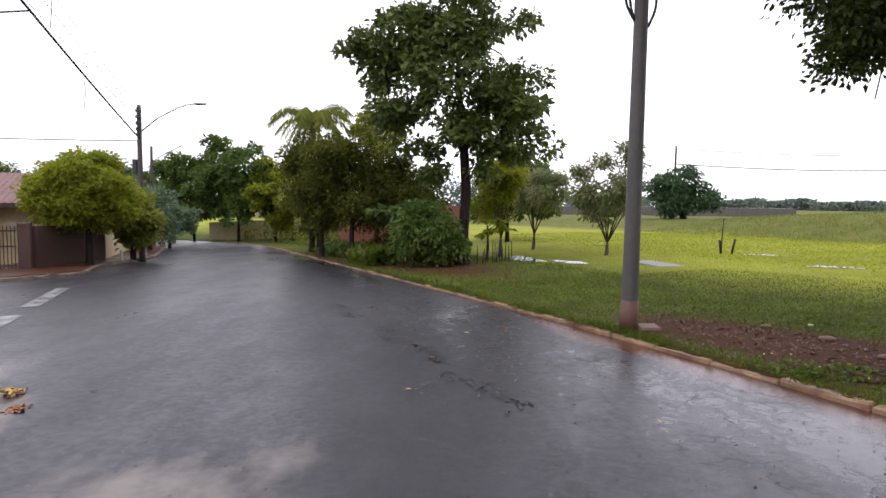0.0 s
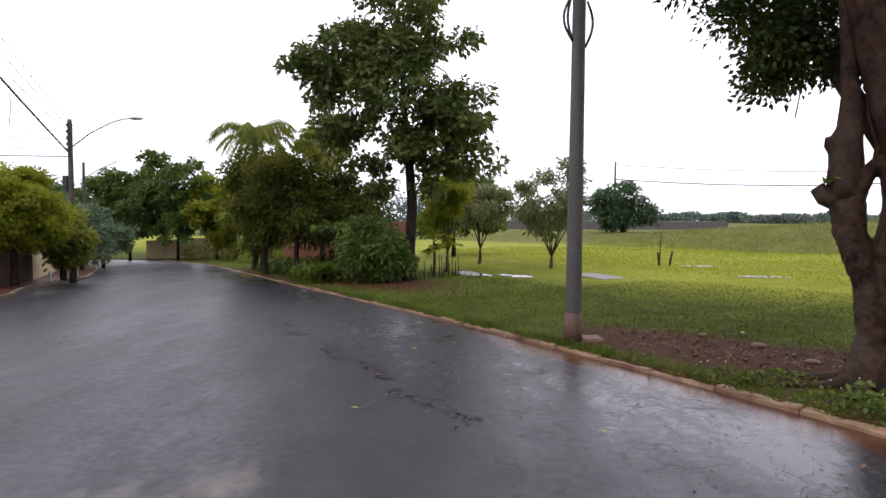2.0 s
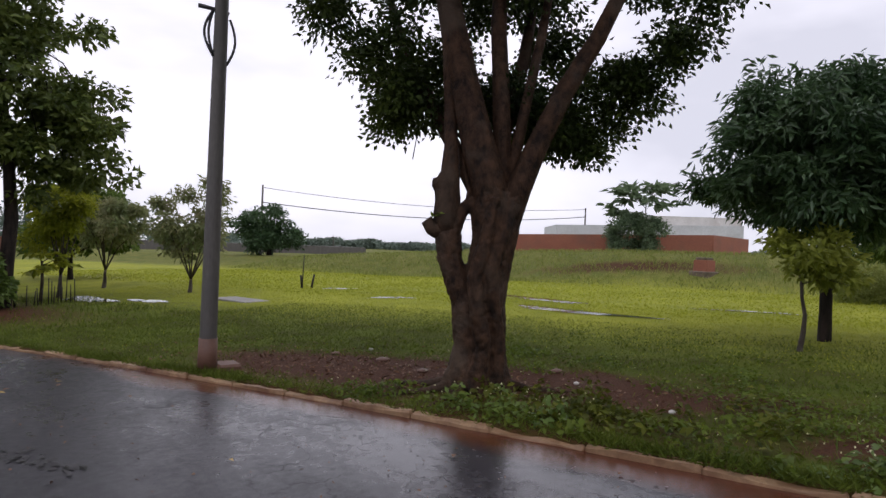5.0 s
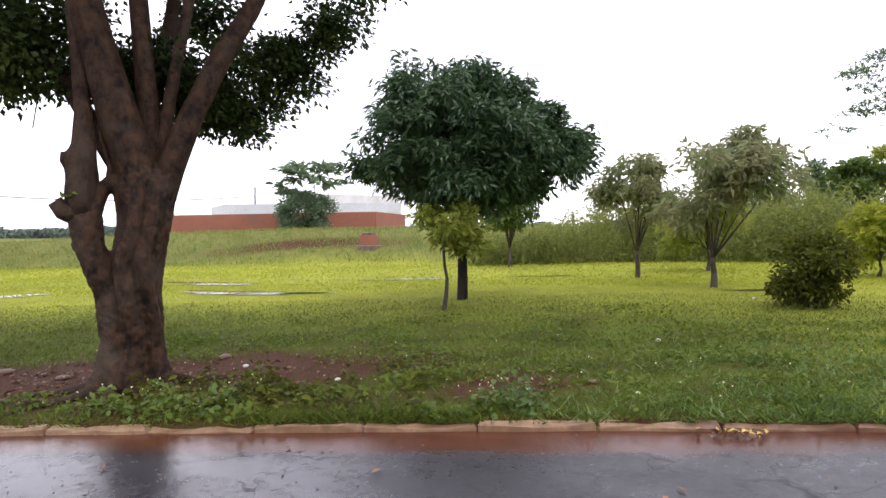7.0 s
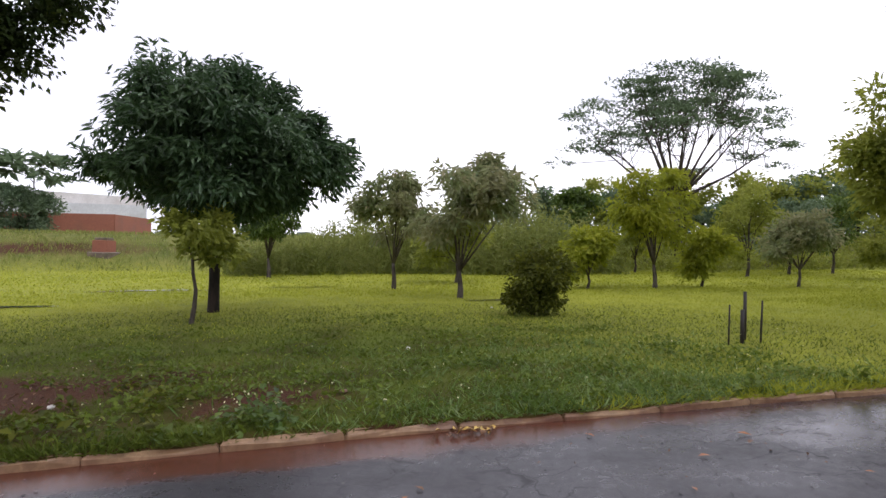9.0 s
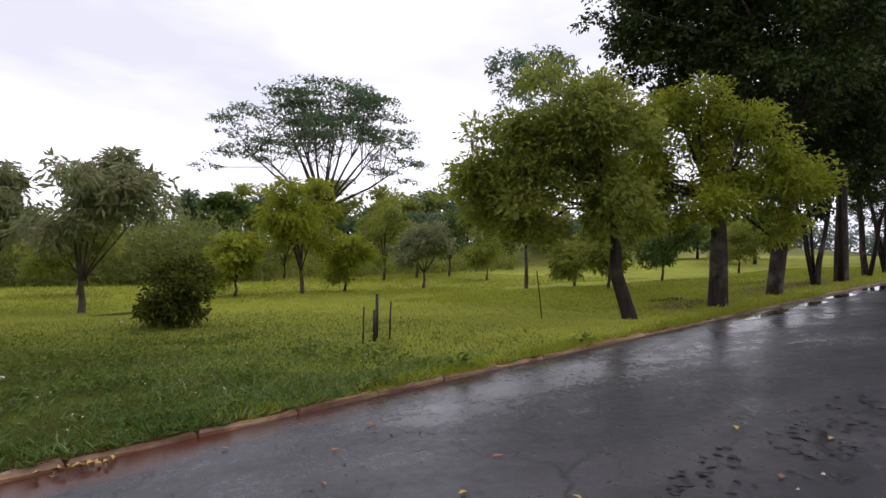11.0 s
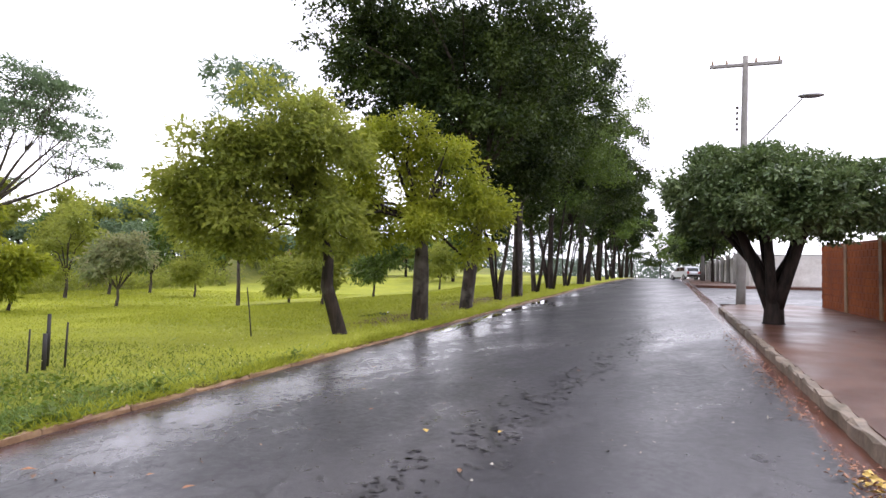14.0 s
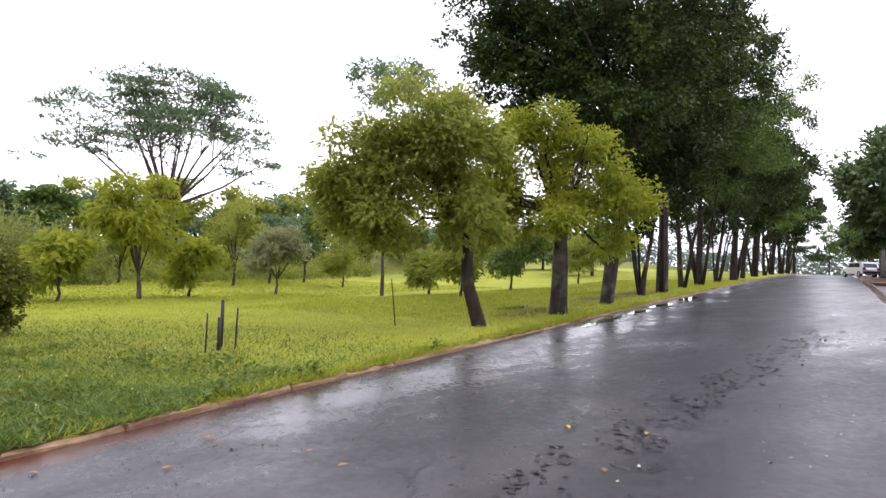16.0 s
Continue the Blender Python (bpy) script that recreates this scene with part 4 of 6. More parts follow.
ROW = [(-19.1, 1.0, 11.5, 1), (-24.2, 1.3, 7.5, 0), (-26.8, 1.2, 12.5, 1), (-31.4, 1.4, 10.0, 0), (-35.5, 1.3, 12.5, 1), (-41.0, 1.4, 11.0, 0), (-46.5, 1.2, 13.0, 1), (-53, 1.4, 11.5, 1), (-60, 1.3, 12.0, 1), (-68, 1.3, 12.5, 1), (-77, 1.4, 12.0, 1), (-88, 1.3, 12.0, 1), (-100, 1.4, 13.0, 1), (-114, 1.3, 13.0, 1)]
for k, (s, w, h, full) in enumerate(ROW):
    x, y, z = at(s, w)
    r = 4.4 if full else 2.3
    h += 1.0
    rn = random.Random(70 + k)
    lobes = [ball(rn.uniform(-r, r) * j, rn.uniform(-r, r) * j, h * q, r * e, r * e, h * v) for q, e, v, j in (
        (.36, .50, .10, .2), (.46, .72, .11, .3), (.58, .95, .13, .15), (.70, .95, .13, .15), (.84, .7, .13, .15), (.60, .6, .10, .6), (.72, .6, .10, .6), (.5, .5, .10, .6))]
    if k == 0:
        lobes += [ball(2.7, 2.4, 9.2, 2.3, 2.3, 2.2), ball(2.3, 2.0, 6.9, 1.8, 1.8, 1.4), ball(1.2, 1.2, 5.6, 1.5, 1.5, .9), ball(2.4, 2.2, 11.2, 1.9, 1.9, 1.4), ball(1.0, .9, 8.2, 2.2, 2.2, 2.0), ball(2.5, 2.2, 9.8, 1.7, 1.7, 1.6), ball(2.0, 1.8, 8.0, 1.8, 1.8, 1.6)]
    if k in (2, 4, 6):
        lobes += [ball(-1.9, -1.4, h * .74, 2.4, 2.4, 1.9), ball(-1.8, -1.3, h * .56, 2.1, 2.1, 1.6), ball(-1.4, -1.0, h * .88, 2.0, 2.0, 1.5)]
    near = k < 7
    if k > 4:
        lobes += [ball(rn.uniform(-1.5, 1.5), rn.uniform(-1.5, 1.5), h * .26, 2.0, 2.0, h * .1)]
    girth = rn.uniform(.17, .27) if full else rn.uniform(.09, .14)
    lean = (rn.uniform(-.4, .4), rn.uniform(-.4, .4))
    row_ob = tree("row_tree", x, y, lobes, straight(h * .36, girth, lean, rn.uniform(.03, .1)), LEAF_MID if k in (4, 9) else LEAF_DARK, BARK_MOTTLED if k < 4 else BARK_DARK, "tall dark leafy street tree in a kerbside row", "tree", "row of tall kerbside trees",
         (1700 if k == 0 else 1000 if full else 520) if near else 300, 44 if near else 28, .2 if near else .27, .135 if near else .3, .6, 12, .2, .35, .45, 70 + k, .45, z)
    for _ in range((0, 3, 1, 2, 2, 3, 1)[k % 7]):
        a1, g1 = rn.uniform(0, 6.3), girth * rn.uniform(.4, .7)
        tube("stem", [(math.cos(a1) * .15, math.sin(a1) * .15, -.1), (math.cos(a1) * .4, math.sin(a1) * .4, 1.0), (math.cos(a1) * .6, math.sin(a1) * .6, 2.2), (math.cos(a1) * 1.2, math.sin(a1) * 1.2, h * .36)], [g1 * 1.2, g1, g1 * .8, g1 * .5], BARK_DARK, row_ob, 8)

# trees and shrubs down the street
tree("tall_tree", 0.02, 22.0, [ball(-.6, 0, 6.6, 2.4, 2.4, 1.6), ball(1.3, .2, 5.4, 1.7, 1.7, 1.5), ball(-1.9, .3, 7.6, 1.9, 1.9, 1.3), ball(-.4, 0, 9.2, 2.2, 2.2, 1.5), ball(1.2, -.3, 8.3, 1.6, 1.6, 1.5), ball(-2.6, 0, 5.8, 1.5, 1.5, 1.2), ball(-3.5, 0, 8.2, 1.2, 1.2, .7), ball(.6, 0, 3.9, 1.3, 1.3, .8), ball(-.5, 0, 11, 1.4, 1.4, .8), ball(1.7, 0, 4.8, 1.3, 1.3, 1.2), ball(-1.6, .2, 4.9, 1.6, 1.6, 1.3), ball(-3.6, .2, 7.0, 1.3, 1.3, 1.2), ball(-.2, -.5, 4.3, 1.2, 1.2, .9), ball(-3.0, 0, 5.0, 1.2, 1.2, .9), ball(-1.0, .3, 3.4, .9, .9, .7)],
     [(0, 0, 0, .22), (.05, 0, 1.2, .19), (.12, 0, 2.6, .17), (.0, 0, 4.2, .14), (-.2, 0, 6.2, .10), (-.3, 0, 8.5, .06)], LEAF_TALL, BARK_DARK, "tall open tree with big clustered leaves", "tree", "", 860, 24, .24, .24, .55, 30, .3, .35, .5, 81, .45, None, 30, .6, 8)
for k, (x, y, r, h, z0, mat, lab, ll) in enumerate((
        (-1.17, 21.87, 1.05, 2.2, .1, LEAF_MID, "rounded leafy shrub beside the kerb", .17),
        (-4.5, 25.3, 1.7, 5.0, 1.3, LEAF_DEEP, "dense dark kerbside tree", .14),
        (-6.4, 28.2, 1.5, 5.6, 1.4, LEAF_DEEP, "olive-green drooping kerbside tree", .16),
        (-2.6, 26.2, 1.6, 4.2, .5, LEAF_DEEP, "dark bushy tree between the shrubs", .17),
        (-7.6, 33.0, 1.5, 4.2, .6, LEAF_DEEP, "small olive kerbside tree", .16),
        (-22.3, 51.2, 3.4, 7.0, 1.4, LEAF_MID, "round dark tree at the end of the street", .3),
        (-17.9, 49.5, 3.3, 8.4, 1.4, LEAF_MID, "large round tree at the end of the street", .3),
        (-14.6, 48.4, 2.2, 6.2, 1.0, LEAF_LIME, "yellow-green tree at the end of the street", .28),
        (-11.0, 47.0, 2.4, 5.6, 1.0, LEAF_OLIVE, "olive tree at the end of the street", .28),
        (-26.0, 47.0, 3.0, 6.0, 1.5, LEAF_MID, "dark tree near the street lamp", .3),
        (2.6, 34.5, 2.2, 4.6, 1.0, LEAF_MID, "dark tree behind the tall tree", .25))):
    tree("street_tree" if h > 3 else "shrub", x, y, [ball(0, 0, z0 + (h - z0) * .5, r, r, (h - z0) * .5), ball(r * .5, -r * .3, z0 + (h - z0) * .35, r * .6, r * .6, (h - z0) * .33), ball(-r * .5, r * .2, z0 + (h - z0) * .6, r * .6, r * .6, (h - z0) * .33)],
         straight(max(.3, z0 * 1.2), .14 if h > 3 else .05), mat, BARK_DARK, lab, "tree" if h > 3 else "shrub", "", 320, 40, .24, ll * 1.15, .45, 7, .35, .3, .45, 90 + k)
def feather_palm(x, y, height, fronds, reach, seed):
    """A slim palm: bare stem, arching fronds with hanging leaflets."""
    rnd = random.Random(seed)
    ob = thing("palm", x, y, ground_z(x, y), "feathery palm with drooping fronds rising behind the shrubs", "palm")
    tube("trunk", [(0, 0, -.2), (.05, 0, height * .5), (.1, 0, height)], [.17, .13, .11], BARK_GREY, ob, 10, "", .06, rnd)
    for k in range(fronds):
        a, rise = k * 2.4 + rnd.uniform(-.2, .2), rnd.uniform(.25, 1.25)
        size = reach * rnd.uniform(.8, 1.1)
        ridge = [Vector((.1 + math.cos(a) * size * f * .85, math.sin(a) * size * f * .85, height + size * (rise * f - 1.05 * f * f))) for f in np.linspace(0, 1, 9)]
        tube("frond_rib", ridge, [.03 * (1.1 - f) for f in np.linspace(0, 1, 9)], LEAF_OLIVE, ob, 5)
        c, ax = [], []
        for f in np.linspace(.15, 1, 26):
            p = ridge[min(7, int(f * 8))].lerp(ridge[min(8, int(f * 8) + 1)], f * 8 - int(f * 8))
            for sd in (-1, 1):
                way = Vector((-math.sin(a) * sd * .55 + math.cos(a) * .3, math.cos(a) * sd * .55 + math.sin(a) * .3, -.75 + rnd.uniform(-.25, .3))).normalized()
                c.append(p + way * .3)
                ax.append(way)
        c, ax = np.array(c), np.array(ax)
        v, t = leaf_arrays(c, ax, np.tile(np.array([[math.cos(a), math.sin(a), .3]]), (len(c), 1)), np.full(len(c), .66), np.full(len(c), .07))
        fast_mesh("frond", v, t, LEAF_OLIVE, ob)


feather_palm(-8.0, 33.0, 6.9, 20, 2.6, 99)
tree("street_tree", -4.6, 33.6, [ball(0, 0, 6.3, 1.3, 1.3, .9), ball(.6, 0, 5.5, 1.1, 1.1, .8)], straight(4.6, .12), LEAF_OLIVE, BARK_DARK, "olive-green tree behind the shrubs", "tree", "", 150, 34, .22, .2, .45, 8, .4, .3, .4, 98)
x, y = 21.8, 61.0
tree("distant_tree", x, y, [ball(0, 0, 2.9, 2.9, 2.9, 2.5), ball(1.6, -1, 2.1, 2.2, 2.2, 1.8), ball(-1.6, 1, 2.3, 2.2, 2.2, 1.8), ball(0, 0, 1.2, 2.8, 2.8, 1.0)], straight(.8, .3), LEAF_MANGO, BARK_DARK, "broad dark blue-green tree beyond the field", "tree", "", 380, 30, .4, .34, .45, 6, .2, .3, .2, 110)
clipped = tree("pavement_tree", 2.03, -16.37, [ball(0, 0, 3.1, 1.9, 1.9, 1.05), ball(.9, .8, 3.2, 1.4, 1.4, .9), ball(-1.3, .4, 2.9, 1.4, 1.4, .85), ball(1.3, -.4, 3.0, 1.3, 1.3, .8), ball(-.2, 1.2, 2.8, 1.3, 1.3, .8), ball(.2, -1.2, 3.0, 1.4, 1.4, .85), ball(0, 0, 2.5, 1.7, 1.7, .5), ball(-2.0, -1.4, 2.95, 1.3, 1.3, .8), ball(-1.2, -1.6, 2.6, 1.2, 1.2, .6)],
     [(0, 0, 0, .30), (0, 0, .14, .23), (0, 0, .45, .22), (.02, 0, .8, .25), (.03, 0, 1.05, .18)], LEAF_CLIP, BARK_DARK, "clipped pavement tree with forked dark trunk", "tree", "", 1250, 52, .15, .12, .5, 5, .1, .3, .55, 120, .4, at(-17.1, -7.2, .14)[2] - .1, grain=5)
for ang, out, g in ((.4, .62, .13), (1.5, .5, .11), (2.7, .66, .13), (3.9, .55, .12), (5.2, .6, .10)):
    cx, cy = math.cos(ang), math.sin(ang)
    tube("stem", [(cx * .06, cy * .06, .4), (cx * .2, cy * .2, .85), (cx * out * .62, cy * out * .62, 1.4), (cx * out, cy * out, 2.0), (cx * out * 1.6, cy * out * 1.6, 2.9)], [g * 1.1, g * 1.15, g, g * .8, g * .4], BARK_DARK, clipped, 9, "", .1, random.Random(int(ang * 10)))
tree("hedge_tree", -12.94, 21.16, [ball(-.1, 0, 2.6, 1.4, 1.4, 1.25), ball(.2, .2, 2.15, 1.3, 1.3, .95), ball(-.3, -.3, 2.3, 1.3, 1.3, 1.05)], straight(1.7, .13), LEAF_LIME, BARK_DARK, "round clipped yellow-green tree on the pavement", "tree", "", 850, 50, .17, .135, .5, 6, .1, .3, .7, 121, .5, at(24.7, -8.4, .13)[2], grain=4)

# ---- poles and lines ----
def utility_pole(x, y, z, h, r, mat, label):
    ob = thing("utility_pole", x, y, z, label, "utility pole", "utility poles along the street")
    n = 12
    tube("shaft", [(0, 0, -.3 + (h + .3) * k / n) for k in range(n + 1)], [r * (1 - .42 * k / n) for k in range(n + 1)], mat, ob, 14)
    return ob


near_pole = utility_pole(2.285, 8.70, ground_z(2.285, 8.70), 9.0, .118, POLE_CONCRETE, "round concrete pole with a coiled cable at its head")
right_pole = utility_pole(*at(-25.3, -7.3, .14), 9.0, .165, CONCRETE, "tall concrete pole with crossarm and insulators")
left_pole = utility_pole(*at(28.0, -6.95, .13), 6.15, .13, POLE_WOOD, "dark slim pole with insulator rack and lamp arm")


# ---- pole heads and cables ----
px0, py0, pz0 = near_pole.matrix_world.translation
tube("mud_splash", [(0, 0, -.05), (0, 0, .18), (0, 0, .42)], [.133, .128, .123], POLE_MUD, near_pole, 14, "red mud splashed round the foot")
for dx, w0 in ((-.12, 1.0), (-.08, .8), (.10, .9)):
    pts = [(dx * math.sin(math.pi * k / 12) * w0 + (.11 if dx > 0 else -.11) * (1 - .2 * k / 12), -.02, 4.82 - .62 * k / 12 - (.08 if dx > 0 else 0)) for k in range(13)]
    tube("cable_loop", pts, [.018] * 13, WIRE, near_pole, 6, "black coiled cable")
tube("bracket", [(-.30, 0, 4.84), (-.05, 0, 4.84), (.1, 0, 4.82)], [.03, .025, .025], WIRE, near_pole, 6, "dark steel bracket")
part("clay_lump", box(.1, .42, -.2, .16, -.05, .07, .03), POLE_MUD, near_pole, "lump of red clay at the foot")

part("crossarm", box(-1.2, 1.2, -.06, .06, 8.62, 8.74, .01), CONCRETE, right_pole, "wooden crossarm")
right_pole.matrix_world = pose(0, 0, 0) @ right_pole.matrix_world @ pose(0, 0, 0, 0, -1.2, 14)
for x in (-1.1, 0.62, 1.1, -.35):
    part("insulator", bmesh_cone(.05, .03, .17, (x, 0, 8.82)), KERB_STONE, right_pole, "brown ceramic insulator")
for k in range(5):
    part("insulator", bmesh_cone(.05, .05, .09, (.24, 0, 6.3 + .2 * k)), POLE_WOOD, right_pole, "low-voltage insulator on a rack")
tube("lamp_arm", [(0, 0, 5.3), (-.65, .22, 5.95), (-1.2, .4, 6.55), (-1.75, .54, 7.15)], [.03] * 4, METAL, right_pole, 8, "rising steel lamp arm")
part("lamp_head", egg(.42, .17, .09, (-2.0, .61, 7.22)), METAL, right_pole, "street lamp head")

part("insulator_rack", box(-.03, .03, -.14, .14, 4.9, 6.05, .005), WIRE, left_pole)
for k in range(5):
    part("insulator", bmesh_cone(.06, .06, .1, (0, -.16, 4.95 + .24 * k)), WIRE, left_pole, "dark insulator")
tube("lamp_arm", [(0, 0, 5.05), (.7, .1, 5.65), (1.5, .2, 6.1), (1.85, .25, 6.22), (2.2, .28, 6.27)], [.025] * 5, METAL, left_pole, 8, "rising steel lamp arm")
part("lamp_head", egg(.28, .1, .06, (2.35, .3, 6.27)), METAL, left_pole, "small street lamp head")
part("transformer_box", box(-.28, -.10, -.1, .1, 3.4, 4.0, .02), WIRE, left_pole)
far_left_pole = utility_pole(*at(45.5, -6.9, .13), 6.4, .13, POLE_WOOD, "distant dark slim pole with lamp arm")
tube("lamp_arm", [(0, 0, 5.4), (1.0, 0, 6.0), (2.0, .1, 6.5)], [.03] * 3, METAL, far_left_pole, 6)
utility_pole(*at(-69.0, -8.1, .14), 10.0, .18, POLE_CONCRETE, "distant concrete pole on the far pavement")
FIELD_POLES = []
for az, d, top in ((-18.9, 66, 4.9), (-22.4, 120, 1.25), (-25.3, 130, .65), (-48.3, 84, 4.1), (-41.0, 110, 2.6)):
    x, y = -d * math.sin(radians(az)), d * math.cos(radians(az))
    z = ground_z(x, y)
    p = utility_pole(x, y, z, 1.5 + d * math.tan(radians(top)) - z, .15, POLE_WOOD, "distant slim pole across the field")
    FIELD_POLES.append((x, y, 1.5 + d * math.tan(radians(top))))
a, b = FIELD_POLES[0], FIELD_POLES[3]
cable("power_cable", (a[0], a[1], a[2] - .3), (b[0], b[1], b[2] - .2), .9, .03, "thin overhead cable across the field")
cable("power_cable", (a[0], a[1], a[2] - 1.8), (b[0], b[1], b[2] - 1.2), 1.0, .05, "thick overhead cable across the field")
rp, lp = right_pole.matrix_world.translation, left_pole.matrix_world.translation
ex, ey = lp.x + (rp.x - lp.x) * .62, lp.y + (rp.y - lp.y) * .62
ez = 3.75 + 6.45 * .62
utility_pole(ex, ey, float(road_z(ex, ey)) + .1, ez + .6 - float(road_z(ex, ey)), .15, POLE_CONCRETE, "concrete pole carrying the bundled cable")
cable("service_cable", (lp.x, lp.y, 3.75), (ex, ey, ez), 0.25, .028, "thick black bundled cable over the street")
for dx in (-.5, .1, .6):
    cable("thin_wire", (lp.x + dx * .2, lp.y, 4.7 + dx * .2), (ex + dx * .9, ey + dx * .25, ez + .35), .5, .006, "thin overhead wire over the street")
cable("service_cable", (-8.9, 12.8, 5.2), (-24.0, 17.5, 7.0), .3, .02, "black service cable to a house")
for k, (z0, z1) in enumerate(((3.65, 3.9), (3.95, 4.4), (4.3, 5.2), (4.6, 5.9))):
    cable("side_wire", (lp.x, lp.y, z0), (-42.0, 14.0 + k, z1 + .5), .45, .018 if k == 0 else .008, "overhead wire along the side street")
for x, y, z, n in ((-8.35, 12.6, 5.55, .75), (-10.4, 17.0, 4.6, .8), (4.77, 7.63, 3.25, .5)):
    tube("hanging_string", [(x, y, z), (x + .03, y, z - n * .4), (x - .02, y, z - n)], [.008] * 3, WIRE)["label"] = "short frayed string hanging overhead"

# ---- walls and buildings ----
TERRACOTTA = surface("terracotta_block", (0.21, 0.048, 0.014), (0.40, 0.120, 0.038), 0.8, 1.2, 24, 0.5, 0.01, (0.15, 0.045, 0.02), (0.55, 0.75), spec=0.2)
MORTAR = surface("mortar", (0.16, 0.04, 0.016), (0.26, 0.08, 0.032), 0.85, 3.0, 30, 0.5, 0.01)
BRICK_FAR = surface("red_brick_wall_face", (0.26, 0.085, 0.05), (0.36, 0.14, 0.085), 0.8, 0.6, 12, 0.4, 0.02, (0.2, 0.09, 0.06))
LIMEWASH = surface("dirty_white_render", (0.52, 0.50, 0.46), (0.70, 0.68, 0.64), 0.8, 0.8, 14, 0.3, 0.01, (0.33, 0.28, 0.24), (0.52, 0.75))
YELLOW_WALL = surface("faded_yellow_render", (0.62, 0.50, 0.28), (0.75, 0.63, 0.39), 0.8, 0.8, 14, 0.3, 0.01, (0.30, 0.19, 0.10), (0.55, 0.75))
DARK_WALL = surface("dark_stained_render", (0.055, 0.028, 0.022), (0.10, 0.055, 0.042), 0.7, 1.2, 16, 0.4, 0.01)
ROOF_TILE = surface("old_clay_roof_tile", (0.15, 0.078, 0.068), (0.29, 0.165, 0.15), 0.7, 2.0, 20, 0.4, 0.01, (0.13, 0.07, 0.065))
PALE_METAL = surface("pale_metal_cladding", (0.55, 0.57, 0.58), (0.68, 0.70, 0.71), 0.5, 0.4, 8, 0.1, 0.01, (0.42, 0.42, 0.42))
PLASTIC = surface("aged_white_plastic", (0.55, 0.54, 0.50), (0.68, 0.67, 0.63), 0.5, 5, 30, 0.1, 0.002)
GLASS_DARK, _n, _l, _b = nodes_of("dark_window_glass")
_b.inputs["Base Color"].default_value, _b.inputs["Roughness"].default_value = (0.02, 0.025, 0.028, 1), 0.08
IRON = surface("painted_iron_bars", (0.05, 0.037, 0.028), (0.10, 0.075, 0.055), 0.55, 6, 40, 0.2, 0.002)


def wall_run(name, s0, w0, s1, w1, height, thick, material, label, coping=None, sink=0.3):
    """A free-standing wall between two points of the plan."""
    a, b = Vector(at(s0, w0)), Vector(at(s1, w1))
    d = b - a
    n = Vector((-d.y, d.x, 0)).normalized() * thick / 2
    bm = bmesh.new()
    lo = [a + n, b + n, b - n, a - n]
    v = [bm.verts.new(p - Vector((0, 0, sink))) for p in lo] + [bm.verts.new(p + Vector((0, 0, height))) for p in lo]
    for f in ((0, 3, 2, 1), (4, 5, 6, 7), (0, 1, 5, 4), (1, 2, 6, 5), (2, 3, 7, 6), (3, 0, 4, 7)):
        bm.faces.new([v[i] for i in f])
    bmesh.ops.recalc_face_normals(bm, faces=bm.faces)
    me = bpy.data.meshes.new(name)
    bm.to_mesh(me)
    bm.free()
    me.materials.append(material)
    ob = structure(new(name, me), label, "wall")
    if coping:
        n2 = n * 1.35
        bm = bmesh.new()
        lo = [a + n2, b + n2, b - n2, a - n2]
        v = [bm.verts.new(p + Vector((0, 0, height + .003))) for p in lo] + [bm.verts.new(p + Vector((0, 0, height + .07))) for p in lo]
        for f in ((0, 3, 2, 1), (4, 5, 6, 7), (0, 1, 5, 4), (1, 2, 6, 5), (2, 3, 7, 6), (3, 0, 4, 7)):
            bm.faces.new([v[i] for i in f])
        bmesh.ops.recalc_face_normals(bm, faces=bm.faces)
        part("coping", bm, coping, ob)
    return ob


brick_wall = wall_run("wall_brick", -24.6, -9.75, 3.0, -10.6, 2.2, .12, MORTAR, "terracotta block garden wall along the pavement")
wall_run("wall_brick_return", -24.6, -9.85, -24.6, -24, 2.2, .14, TERRACOTTA, "terracotta block wall returning from the pavement corner")
wall_run("wall_white_side", -50.0, -10.5, -50.0, -40, 2.3, .15, LIMEWASH, "stained white rendered wall facing the crossing street", CONCRETE)
wall_run("wall_white_front", -50.1, -10.4, -110, -10.4, 2.3, .15, LIMEWASH, "stained white rendered wall along the far pavement", CONCRETE)
for k in range(7):
    x, y, z = at(-58 - 7 * k, -10.15, .14)
    p = thing("wall_pier", x, y, z, "grey concrete pier against the white wall", "pier", "piers along the white wall")
    part("shaft", box(-.15, .15, -.15, .15, -.2, 2.5, .02), CONCRETE, p)

wall_run("wall_red", 27.0, 46.5, 9.4, 52.5, 1.75, .2, BRICK_FAR, "long low red brick wall on the bank")
wall_run("wall_red_return", 9.4, 52.4, 8.2, 60.0, 1.75, .2, BRICK_FAR, "end of the red brick wall turning back")
wall_run("wall_hall", 29.0, 64.0, 12.0, 74.0, 3.6, 9.0, PALE_METAL, "long pale metal-clad hall behind the brick wall")
wall_run("wall_hall_low", 21.0, 70.0, 13.0, 76.0, 4.6, 9.0, LIMEWASH, "white upper block of the hall")
wall_run("wall_far", 98.0, 84.0, 66.0, 108.0, 1.5, 6.0, POLE_CONCRETE, "long low dark roofline far across the field")
wall_run("wall_end", 62, -16, 66, 4, 2.5, .2, YELLOW_WALL, "low ochre wall beyond the end of the street")
wall_run("wall_end_low", 58.5, 1.5, 47, 9.5, 1.5, .2, YELLOW_WALL, "low pale wall behind the street-end trees")
wall_run("wall_shed", 33.0, 9.0, 38.0, 4.5, 2.1, 3.0, BRICK_FAR, "small bare brick shed behind the shrubs")
wall_run("wall_orange_far", -70, 45, -120, 40, 3.0, .3, BRICK_FAR, "distant reddish wall beyond the park")
